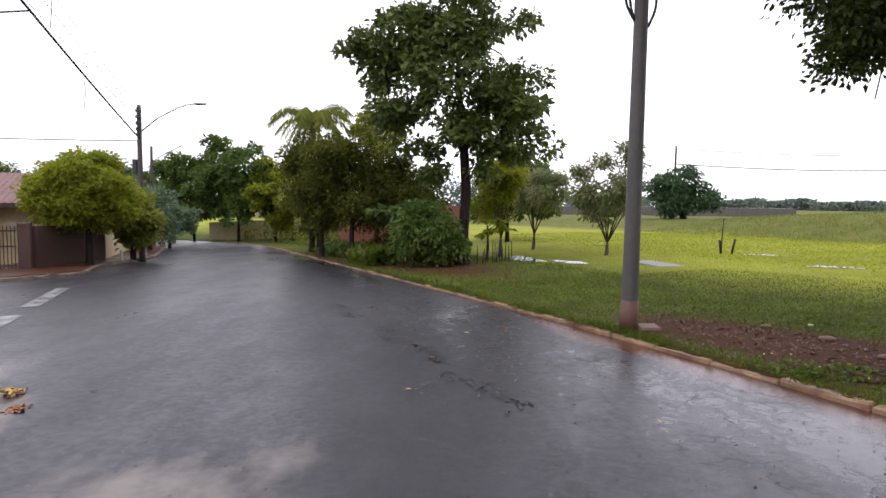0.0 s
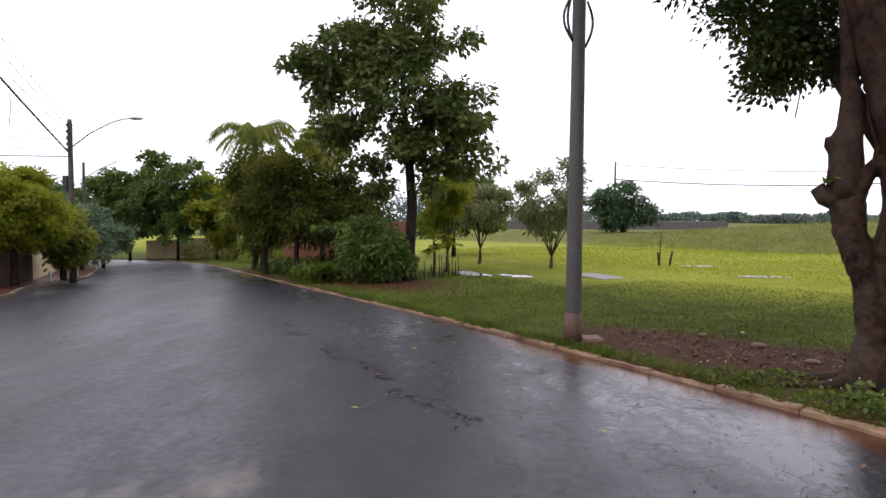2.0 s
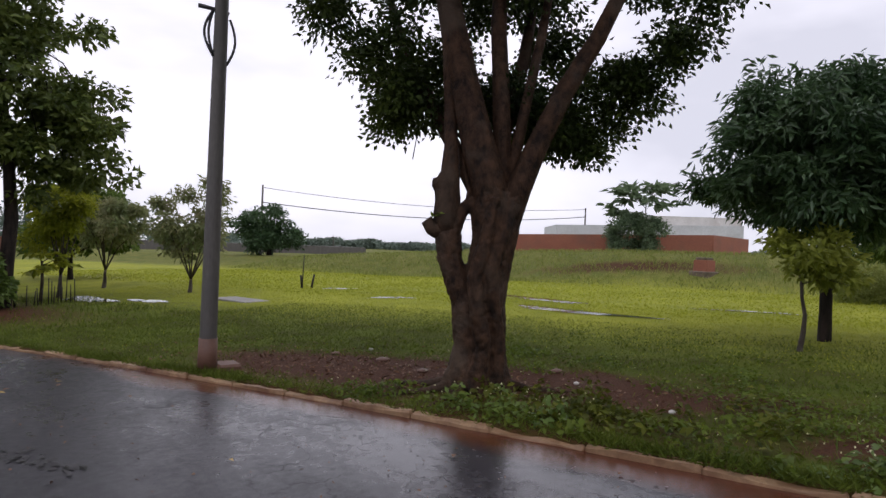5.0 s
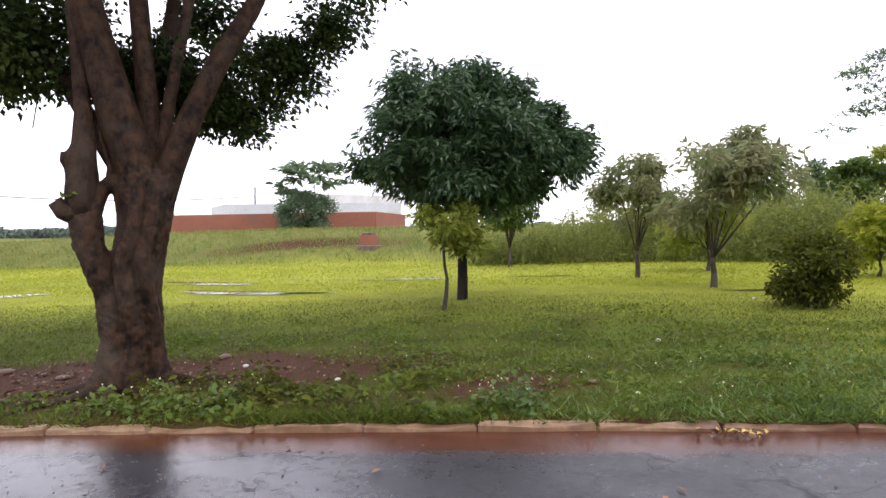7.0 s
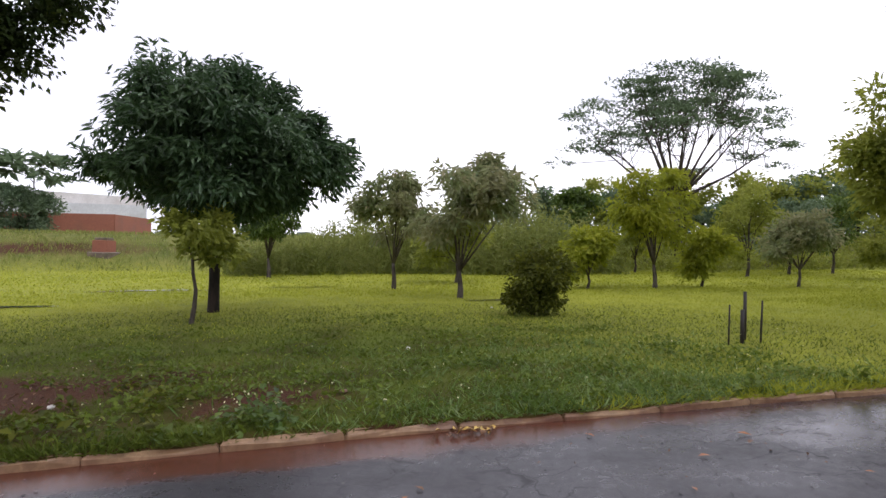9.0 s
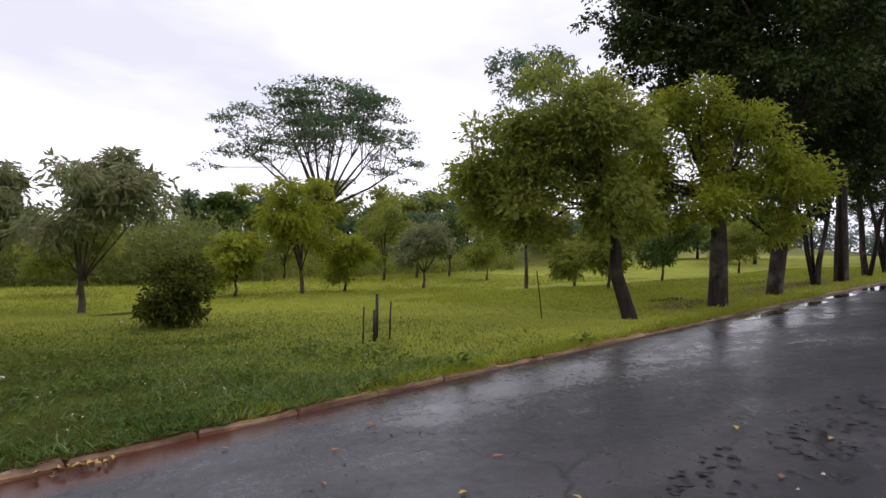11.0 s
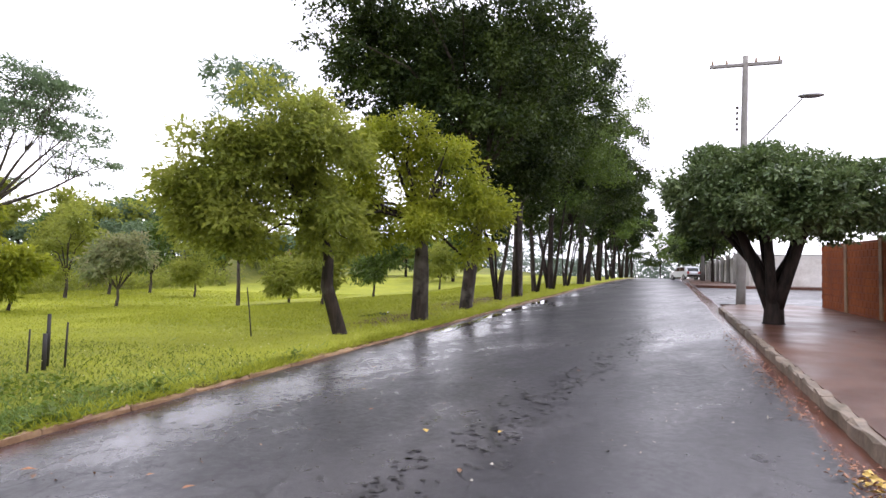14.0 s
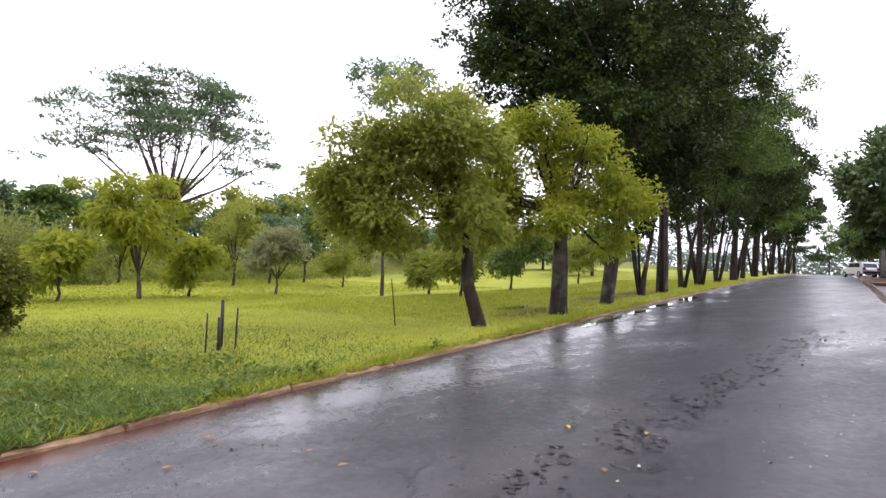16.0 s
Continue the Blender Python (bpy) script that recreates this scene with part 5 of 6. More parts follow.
wall_run("wall_lot_house", 23.0, -9.7, 27.6, -8.3, 1.45, .16, DARK_WALL, "dark damp-stained lot wall under the clipped tree")
wall_run("wall_lot_house_side", 27.7, -8.35, 44, -7.9, 1.5, .16, YELLOW_WALL, "ochre lot wall along the pavement", DARK_WALL)
wall_run("wall_lot_left", 22.75, -12.52, 22.4, -30, 1.35, .18, DARK_WALL, "low damp-stained front wall of the house")

# the house over the side street: x across the street's line, y along it
HX, HY, HZ = at(22.8, -10.1)
house = thing("house", HX, HY, HZ - .5, "single-storey yellow rendered house with old clay tile roof", "house", "", math.degrees(KERB_AZ[int((22.8 + 420) / .5)]))


def roof_sheet(x0, x1, y0, y1, z0, z1):
    nx, ny = int((x1 - x0) / .07), 16
    verts, faces = [], []
    for j in range(ny + 1):
        f = j / ny
        for i in range(nx + 1):
            x = x0 + (x1 - x0) * i / nx
            verts.append((x, y0 + (y1 - y0) * f, z0 + (z1 - z0) * f + .022 * math.sin(x / .2 * 2 * math.pi) + .03 * ((f * ny * .5) % 1)))
    for j in range(ny):
        for i in range(nx):
            k = j * (nx + 1) + i
            faces.append((k, k + 1, k + nx + 2, k + nx + 1))
    return verts, faces


v, f = roof_sheet(-16, 1.2, 2.9, 7.4, 2.62, 3.78)
mesh_object("roof", v, f, ROOF_TILE, house, "weathered clay tile roof slope")
v, f = roof_sheet(-16, 1.2, 12.2, 7.4, 2.62, 3.78)
mesh_object("roof", v, f, ROOF_TILE, house)
part("fascia", box(-16, 1.2, 2.84, 2.9, 2.46, 2.6), DARK_WALL, house, "dark eaves board")
part("wall", box(-15.5, .7, 3.6, 3.78, -.2, 2.62), YELLOW_WALL, house, "faded yellow front wall")
part("wall", box(.52, .7, 3.8, 11.6, -.2, 2.62), YELLOW_WALL, house)
part("gable", prism([(3.6, 2.6), (11.6, 2.6), (7.4, 3.7)], .5, .68), YELLOW_WALL, house)
win = part("window", box(-1.88, -1.28, 3.55, 3.62, 1.02, 1.93, .01), POLE_WOOD, house, "brown shuttered window")
part("pane", box(-1.83, -1.60, 3.52, 3.548, 1.09, 1.86), GLASS_DARK, win)
part("pane", box(-1.56, -1.33, 3.52, 3.548, 1.09, 1.86), GLASS_DARK, win)
part("sill", box(-1.96, -1.2, 3.46, 3.6, .95, 1.02, .01), YELLOW_WALL, house)
ac = part("air_conditioner", box(-1.76, -1.30, 3.26, 3.6, 2.06, 2.43, .03), PLASTIC, house, "white wall-mounted air-conditioner unit")
part("fan_grille", disc(.14, .03, (-1.58, 3.25, 2.25)), WIRE, ac)
part("meter_box", box(-.98, -.76, 3.5, 3.6, 1.72, 1.94, .01), LIMEWASH, house, "white meter box")

gate = thing("iron_gate", HX, HY, HZ, "tall barred iron gate in front of the house", "gate", "", math.degrees(KERB_AZ[int((22.8 + 420) / .5)]))
for z in (.2, .8, 1.28):
    part("rail", box(-2.02, -.06, -.03, .0, z, z + .045), IRON, gate)
bar_mesh = None
for k in range(20):
    if bar_mesh is None:
        bar = part("bar", box(-.013, .013, -.045, -.02, .08, 1.45), IRON, gate)
        bar_mesh = bar.data
    else:
        bar = new("bar", bar_mesh)
        bar.parent = gate
    bar.location = (-1.97 + k * .099, 0, 0)
for x0 in (-2.37, 0.0):
    part("gate_post", box(x0, x0 + .34, -.15, .2, -.3, 1.62 if x0 < -1 else 1.55, .02), DARK_WALL, gate, "dark rendered gate post")
part("lock", box(-1.06, -.95, -.07, -.0, .76, .9), WIRE, gate)
for s, w, h in ((20.2, -11.2, .75), (26.6, -7.6, .35), (31, -7.0, .4)):
    x, y, z = at(s, w, .13)
    p = thing("bollard", x, y, z, "short white painted pavement bollard", "bollard", "white bollards on the pavement")
    part("shaft", bmesh_cone(.06, .05, h, (0, 0, h / 2)), LIMEWASH, p)
    part("cap", bmesh_cone(.05, .02, .06, (0, 0, h + .03)), LIMEWASH, p)

# small brick box in the field
tb = thing("brick_chamber", 32.36, 19.93, ground_z(32.36, 19.93), "small square brick chamber with a concrete lid in the field", "chamber")
part("body", box(-.42, .42, -.42, .42, -.2, .75, .02), BRICK_FAR, tb)
part("lid", box(-.34, .34, -.34, .34, .755, .9, .03), KERB_GREY, tb, "grey concrete lid")
part("base", box(-.6, .6, -.6, .6, -.3, .12, .04), KERB_GREY, tb)

# ---- parked car on the far street ----
CAR_PAINT, _n, _l, _b = nodes_of("silver_car_paint")
_b.inputs["Base Color"].default_value, _b.inputs["Metallic"].default_value, _b.inputs["Roughness"].default_value = (0.55, 0.57, 0.6, 1), .6, .3
TYRE, _n, _l, _b = nodes_of("tyre_rubber")
_b.inputs["Base Color"].default_value, _b.inputs["Roughness"].default_value = (0.02, 0.02, 0.02, 1), .8
TAIL, _n, _l, _b = nodes_of("red_tail_light")
_b.inputs["Base Color"].default_value, _b.inputs["Roughness"].default_value = (0.35, 0.02, 0.02, 1), .2


def parked_car(x, y, z, turn):
    ob = thing("car", x, y, z, "silver estate car parked at the far kerb", "car", "", turn)
    side = [(-2.0, .35), (-2.05, .75), (-1.95, .95), (-1.65, 1.5), (-1.4, 1.58), (.3, 1.56), (.95, 1.02), (1.85, .88), (2.0, .7), (2.02, .35)]
    part("body", prism(side, -.82, .82, True), CAR_PAINT, ob)
    for y0 in (-.835, .822):
        part("side_window", prism_x([(-1.5, 1.02), (-1.42, 1.46), (-.5, 1.47), (-.5, 1.02)], y0), GLASS_DARK, ob)
        part("side_window", prism_x([(-.42, 1.02), (-.42, 1.47), (.25, 1.46), (.72, 1.02)], y0), GLASS_DARK, ob)
    rear = box(-.012, .012, -.66, .66, 0, .46)
    rw = part("rear_window", rear, GLASS_DARK, ob)
    rw.matrix_basis = pose(-1.945, 0, 1.0, 0, 29, 0)
    ws = part("windscreen", box(-.012, .012, -.66, .66, 0, .72), GLASS_DARK, ob)
    ws.matrix_basis = pose(.965, 0, 1.04, 0, -50.0, 0)
    for x1 in (-1.3, 1.3):
        for y1 in (-.74, .74):
            wh = part("wheel", disc(.32, .2, (0, 0, 0)), TYRE, ob)
            wh.matrix_basis = pose(x1, y1, .32)
            part("rim", disc(.19, .215, (0, 0, 0)), METAL, wh)
    for y1 in (-.8, .55):
        part("tail_light", box(-2.07, -1.99, y1, y1 + .25, .72, .98, .01), TAIL, ob)
    part("bumper", box(-2.12, -1.98, -.8, .8, .38, .6, .03), TYRE, ob)


parked_car(*at(-79, -6.6), math.degrees(KERB_AZ[0]) - 90 + 28)


# ---- road markings, puddles, litter ----
def flat_patch(name, pts, lift, material, label, category, kind=""):
    """A thin sheet laid on road or lawn, from an outline in street coordinates."""
    vs = [at(s, w, lift) for s, w in pts]
    c = tuple(sum(v[k] for v in vs) / len(vs) for k in range(3))
    n = len(vs)
    ob = mesh_object(name, vs + [c], [(k, (k + 1) % n, n) for k in range(n)], material)
    tagged(ob, label, category, kind=kind)
    return ob


def blob_outline(s0, w0, rs, rw, seed, n=26, rough=.3, turn=0.0):
    rnd = random.Random(seed)
    ph = [rnd.uniform(0, 6.3) for _ in range(4)]
    out = []
    for k in range(n):
        a = 2 * math.pi * k / n
        r = 1 + rough * (.5 * math.sin(2 * a + ph[0]) + .35 * math.sin(3 * a + ph[1]) + .3 * math.sin(5 * a + ph[2]) + .2 * math.sin(8 * a + ph[3]))
        x, y = r * rs * math.cos(a), r * rw * math.sin(a)
        out.append((s0 + x * math.cos(turn) - y * math.sin(turn), w0 + x * math.sin(turn) + y * math.cos(turn)))
    return out


for s0, s1, w0, w1 in ((9.4, 12.2, -8.2, -7.9), (13.4, 17.0, -8.2, -7.9)):
    flat_patch("road_line", [(s0, w0), (s1, w0), (s1, w1), (s0, w1)], .005, WHITE_PAINT, "worn white painted road line", "road marking", "structure")
for k in range(5):
    s0 = 12.2 + k * .95
    flat_patch("crossing_bar", [(s0, -13.6), (s0, -9.3 - .08 * k), (s0 + .42, -9.3 - .08 * k), (s0 + .42, -13.6)], .005, WHITE_PAINT, "worn white pedestrian crossing bar", "road marking", "structure")

PUDDLES = [(6.3, 12.0, 1.7, .6, 0, 1), (8.3, 15.3, 1.5, .4, 0, 2), (2.7, 15.6, 1.1, .25, 0, 3), (-1.1, 16.8, .9, .22, 0, 4), (12.4, 12.3, .8, .25, 0, 5), (-16.1, 2.55, .9, .22, 0, 6), (-25.3, 3.8, 1.8, .3, 0, 7),
           (20.6, 6.5, 1.4, .6, 0, 8), (18.2, 7.0, .8, .35, 0, 9), (-5.8, 10.6, .9, .2, 0, 10), (16.5, 14.5, .7, .25, 0, 11)]
for s, w, rs, rw, t, sd in PUDDLES:
    flat_patch("puddle", blob_outline(s, w, rs, rw, sd, 26, .45, .25 * math.sin(sd)), .0, WATER, "shallow rain puddle lying in the lawn", "puddle")
for s, w, rs, rw, sd in ((-14.6, -.34, 1.3, .20, 21), (-17.4, -.32, 1.0, .17, 22), (-20.3, -.3, 1.2, .17, 23), (-24.2, -.33, 1.6, .2, 24), (24, -.35, 1.6, .25, 27), (29, -.4, 2.0, .25, 28)):
    flat_patch("gutter_puddle", blob_outline(s, w, rs, rw, sd, 26, .4), .006, WATER, "rainwater standing in the gutter", "puddle")
TAR = surface("dark_tar_patch", (0.010, 0.009, 0.009), (0.022, 0.019, 0.018), 0.5, 5, 60, .5, .005)
for s, w, rs, rw, sd in ((11.6, -2.9, .28, .12, 51), (8.6, -2.75, .32, .06, 52), (7.7, -2.7, .2, .07, 53), (7.1, -2.55, .22, .06, 54), (10.5, -2.95, .2, .05, 55)):
    flat_patch("tar_patch", blob_outline(s, w, rs, rw, sd, 18, .6), .004, TAR, "dark broken patch in the asphalt", "road damage", "structure")

slab_ob = thing("concrete_slab", *at(16.2, 9.0, .0), "pale broken concrete slab lying in the grass", "slab", "", 20)
part("slab", box(-.5, .5, -.9, .9, -.1, .03, .02), CONCRETE, slab_ob)


def litter_leaf(name, s, w, size, turn, material, label, lift=.012):
    x, y, z = at(s, w, lift)
    c, sn = math.cos(turn) * size, math.sin(turn) * size
    vs = [(x - c, y - sn, z), (x - .2 * c + .45 * sn, y - .2 * sn - .45 * c, z + .2 * size), (x + c, y + sn, z + .1 * size), (x - .2 * c - .45 * sn, y - .2 * sn + .45 * c, z + .25 * size)]
    ob = mesh_object(name, vs, [(0, 1, 2), (0, 2, 3)], material)
    return tagged(ob, label, "leaf", "fallen leaves on the road")


DRY_Y = surface("yellow_dead_leaf", (.42, .27, .05), (.6, .42, .09), .5, 20, 60, .2, .002)
DRY_R = surface("red_dead_leaf", (.20, .075, .03), (.40, .17, .06), .5, 20, 60, .2, .002)
DRY_B = surface("brown_dead_leaf", (.12, .06, .03), (.22, .11, .05), .6, 20, 60, .2, .002)
rl = random.Random(5)
for k in range(46):
    m, lab = ((DRY_Y, "yellow fallen leaf on wet asphalt"), (DRY_R, "reddish fallen leaf on wet asphalt"), (DRY_B, "brown fallen leaf on wet asphalt"))[rl.randrange(3)]
    litter_leaf("fallen_leaf", rl.uniform(-10, 9), -rl.uniform(.3, 2.4) if k % 3 else -rl.uniform(2, 6.2), rl.uniform(.03, .06), rl.uniform(0, 6.3), m, lab)


PALE_LEAF = surface("pale_leaf_scrap", (.36, .33, .27), (.55, .5, .42), .5, 20, 60, .2, .002)


def leaf_drift(seed, spots, n, material, label, size=.055, pile=.03):
    """Loose leaves lying in drifts: spots are s, w, spread along and across, lift."""
    rng = np.random.default_rng(seed)
    cs = []
    for s, w, ds, dw, lift in spots:
        for k in range(n):
            x, y, z = at(s + rng.normal() * ds, min(w + rng.normal() * dw, -.1), lift + rng.random() * pile)
            cs.append((x, y, z))
    cs = np.array(cs)
    v, t = leaf_arrays(cs, unit_rows(rng.normal(size=cs.shape) * np.array([1, 1, 8 * pile])), unit_rows(rng.normal(size=cs.shape) * 13 * pile + np.array([0, 0, 1.0])), size * (.7 + .8 * rng.random(len(cs))) * 1.6, size * (.7 + .8 * rng.random(len(cs))), .25 if pile > .01 else .02)
    return tagged(fast_mesh("leaf_drift", v, t, material), label, "leaf litter", kind="stuff")


leaf_drift(61, [(7.8, -7.9, .16, .10, .0), (7.75, -7.6, .12, .08, .0), (7.6, -7.35, .09, .05, .0), (6.6, -7.66, .14, .05, .045), (5.6, -7.1, .22, .04, .035), (6.1, -7.33, .18, .04, .04), (6.3, -6.74, .07, .035, .0), (5.7, -6.58, .07, .035, .0), (4.4, -6.58, .10, .035, .005)], 64, DRY_R, "drift of reddish fallen leaves at the pavement corner", .028, .014)
leaf_drift(62, [(-8.2, -6.12, .5, .1, .02), (-9.6, -6.1, .4, .1, .02), (-11, -6.1, .6, .1, .02), (-12.6, -6.05, .6, .1, .02), (-14.5, -6.1, .8, .1, .02), (-5.2, -6.15, .5, .13, .02), (-6.2, -6.12, .3, .08, .02)], 80, DRY_R, "reddish fallen leaves along the gutter", .023, .015)
leaf_drift(63, [(-5.9, -6.2, .14, .06, .03), (6.25, -6.75, .06, .04, .03)], 22, DRY_Y, "heap of yellow fallen leaves in the gutter", .04)
rng = np.random.default_rng(68)
ls, lw = rng.normal(5.2, 2.0, 900), np.abs(rng.normal(1.6, .75, 900)) + .15
lx, ly = plan(ls, lw)
cs = np.stack([lx, ly, park_z(lx, ly, lw, ls) - .012 + .02 * rng.random(900)], 1)
v, t = leaf_arrays(cs, unit_rows(rng.normal(size=cs.shape) * np.array([1, 1, .2])), unit_rows(rng.normal(size=cs.shape) * .4 + np.array([0, 0, 1.0])), .05 + .05 * rng.random(900), .02 + .02 * rng.random(900))
tagged(fast_mesh("leaf_litter", v, t, DRY_B), "brown leaf litter on the bare earth by the old tree", "leaf litter", kind="stuff")
leaf_drift(64, [(-2.1, -.13, .10, .04, .03)], 20, DRY_Y, "small heap of yellow dead leaves by the kerb", .032)
leaf_drift(69, [(-2.0, -.13, .13, .05, .02)], 16, DRY_B, "brown dead leaves in the heap by the kerb", .032)

leaf_drift(67, [(rl.uniform(-14, -4), rl.uniform(-5.9, -3.6), .9, .4, .006) for _ in range(18)], 5, PALE_LEAF, "pale scraps of petal and leaf on the road", .018)
leaf_drift(65, [(rl.uniform(-9, 10), rl.uniform(-6, -.6), .8, .5, .004) for _ in range(44)], 26, TAR, "dark crumbs of rotted leaf on the road", .017, .004)
leaf_drift(70, [(s0, -2.75 + .12 * math.sin(s0 * 3), .16, .06, .007) for s0 in (4.6, 5.1, 5.5, 6.4, 6.9, 7.2, 7.9, 8.4, 8.8, 10.2, 11.4)], 26, TAR, "crumbled dark strip along an old seam in the road", .045, .003)
leaf_drift(71, [(-4.5 - .55 * k, -3.2 - .07 * k + .2 * math.sin(k * 2.3), .3, .13, .006) for k in range(22)], 20, TAR, "dark crumbs along the wheel track", .045, .003)
leaf_drift(66, [(rl.uniform(-9, 10), rl.uniform(-2.6, -.5), .8, .4, .006) for _ in range(26)], 9, DRY_B, "brown crumbs of leaf on the road", .016)
STAKE = surface("dark_wooden_stake", (.010, .008, .007), (.026, .02, .016), .7, 4, 40, .4, .006, None, (.5, .7), (1, 1, .2))
for x, y, h, r, lx in ((8.466, -3.46, .52, .012, .0), (8.566, -3.68, .44, .028, .01), (8.846, -3.83, .66, .026, .01), (8.606, -3.94, .56, .014, -.01), (9.6, -7.6, .9, .012, .1)):
    st = thing("stake", x, y, ground_z(x, y), "dark upright wooden stake in the lawn", "stake", "planting stakes")
    tube("post", [(0, 0, -.1), (lx, 0, h * .5), (lx * 2, 0, h)], [r, r, r * .9], STAKE, st, 7)
for x, y, h, r, lx in ((10.0, 24.0, 1.35, .022, .02), (10.05, 24.1, .52, .05, -.04), (10.4, 24.0, .56, .045, .06)):
    st = thing("stake", x, y, ground_z(x, y), "weathered wooden post in the far lawn", "stake", "planting stakes")
    tube("post", [(0, 0, -.1), (lx, 0, h * .5), (lx * 2, 0, h)], [r, r, r * .9], STAKE, st, 7)
rs = random.Random(8)
for k in range(16):
    x, y, z = at(20.0 + rs.uniform(-.3, .3), 3.9 + k * .13)
    st = thing("stick", x, y, z, "thin stick of a low rustic fence", "stick", "low stick fence by the tall tree")
    tube("rod", [(0, 0, -.05), (rs.uniform(-.05, .05), 0, rs.uniform(.4, .8))], [.02, .014], STAKE, st, 5)
for k, (s, w) in enumerate(((6.3, 2.9), (2.6, 2.2), (1.3, 1.4), (-2.2, 3.4), (-27.2, 6.0), (-4.8, 8.2))):
    x, y, z = at(s, w, .02)
    lt = thing("litter", x, y, z, "scrap of pale litter in the grass", "litter", "scraps of litter")
    part("scrap", egg(.04, .03, .02, (0, 0, .01)), LIMEWASH, lt)
for k, (s, w, sz) in enumerate(((5.6, 2.3, .10), (4.6, 1.9, .08), (3.2, 3.0, .09), (6.6, 2.4, .07), (-1.2, 1.3, .05))):
    x, y, z = at(s, w, 0)
    st = thing("stone", x, y, z, "reddish stone half sunk in the bare earth", "stone", "stones in the bare earth")
    part("rock", egg(sz * 1.1, sz * .8, sz * .4, (0, 0, 0)), POLE_MUD, st)
rootr = random.Random(9)
for a0 in (2.2, 2.9, 3.6, 5.5):
    pts = [(4.557 + math.cos(a0) * r + rootr.uniform(-.05, .05), 5.718 + math.sin(a0) * r, 0) for r in (.3, .6, .95, 1.35)]
    pts = [(x, y, ground_z(x, y) + h) for (x, y, _), h in zip(pts, (.06, .0, -.02, -.06))]
    tagged(tube("surface_root", pts, [.07, .045, .035, .02], BARK_RED, None, 8), "gnarled root of the old tree running over the soil", "root")


# ---- planted and wild greenery ----
def scatter(rng, n, s0, s1, w0, w1, keep):
    s, w = rng.uniform(s0, s1, n), rng.uniform(w0, w1, n)
    x, y = plan(s, w)
    ok = rng.random(n) < keep(x, y, s, w)
    s, w, x, y = s[ok], w[ok], x[ok], y[ok]
    return x, y, s, w, park_z(x, y, w, s) - .02


def blades(name, seed, n, s0, s1, w0, w1, length, width, lean, material, label, keep=None, lift=0.0, category="grass"):
    rng = np.random.default_rng(seed)
    keep = keep or (lambda x, y, s, w: np.clip(1.05 - 1.3 * bare_soil(x, y, s, w), .03, 1))
    x, y, s, w, z = scatter(rng, n, s0, s1, w0, w1, keep)
    m = len(x)
    axis = unit_rows(np.stack([rng.normal(size=m) * lean, rng.normal(size=m) * lean, np.ones(m)], 1))
    L = length * (.45 + 1.0 * rng.random(m))
    c = np.stack([x, y, z + lift], 1) + axis * (L * .45)[:, None]
    v, t = leaf_arrays(c, axis, unit_rows(rng.normal(size=(m, 3)) * np.array([1, 1, .2])), L, width * (.6 + .8 * rng.random(m)), .1)
    return tagged(fast_mesh(name, v, t, material), label, category, kind="stuff")


# dark blades fill the painted tree shade, bright blades the open lawn
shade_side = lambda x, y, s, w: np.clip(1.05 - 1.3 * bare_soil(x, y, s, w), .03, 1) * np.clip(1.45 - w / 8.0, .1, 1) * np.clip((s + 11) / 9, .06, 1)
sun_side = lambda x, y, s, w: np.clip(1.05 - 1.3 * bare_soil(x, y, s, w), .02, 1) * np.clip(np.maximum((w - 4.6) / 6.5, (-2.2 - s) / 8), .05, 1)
blades("verge_grass", 201, 104000, -9, 14, .1, 9.5, .055, .010, .7, LEAF_SHADE, "short verge grass, dark green with the tree's shade in its colour", shade_side)
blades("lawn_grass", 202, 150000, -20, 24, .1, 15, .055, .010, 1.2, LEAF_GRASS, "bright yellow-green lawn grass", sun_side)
blades("far_lawn_grass", 203, 62000, -34, 38, 12, 31, .10, .035, 1.5, LEAF_GRASS, "bright grass of the open field")
blades("row_verge_grass", 204, 30000, -45, -12, .1, 9, .10, .02, 1.0, LEAF_GRASS, "patchy grass under the kerbside trees")
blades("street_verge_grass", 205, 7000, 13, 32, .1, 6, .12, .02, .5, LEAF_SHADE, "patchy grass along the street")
blades("bank_grass", 206, 32000, -40, 40, 29, 42, .24, .05, .4, LEAF_REED, "rank dry grass on the bank", lambda x, y, s, w: .4 + .6 * (np.sin(s * 1.3) * np.sin(w * .9) > -.2))
tuft = lambda x, y, s, w: np.clip(.015 + .9 * np.exp(-((s + 3.6) / 1.9) ** 2), 0, 1) * (.14 + .86 * np.exp(-(w / .8) ** 2)) * (.3 + .7 * (np.sin(s * 5.1 + w * 3) * np.sin(w * 6.3 - s) > -.1))
blades("kerb_tufts", 207, 60000, -10, 0.2, .03, 3.4, .13, .012, 1.5, LEAF_TUFT, "long arching grass tufts hanging over the kerb", tuft)
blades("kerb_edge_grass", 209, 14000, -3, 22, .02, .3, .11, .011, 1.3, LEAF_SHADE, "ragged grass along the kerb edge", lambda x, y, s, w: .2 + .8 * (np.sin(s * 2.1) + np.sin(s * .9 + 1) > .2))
blades("kerb_edge_grass", 210, 11000, -20, -3, .0, .3, .11, .011, 1.3, LEAF_GRASS, "ragged grass along the kerb edge", lambda x, y, s, w: .2 + .8 * (np.sin(s * 2.1) + np.sin(s * .9 + 1) > .2))


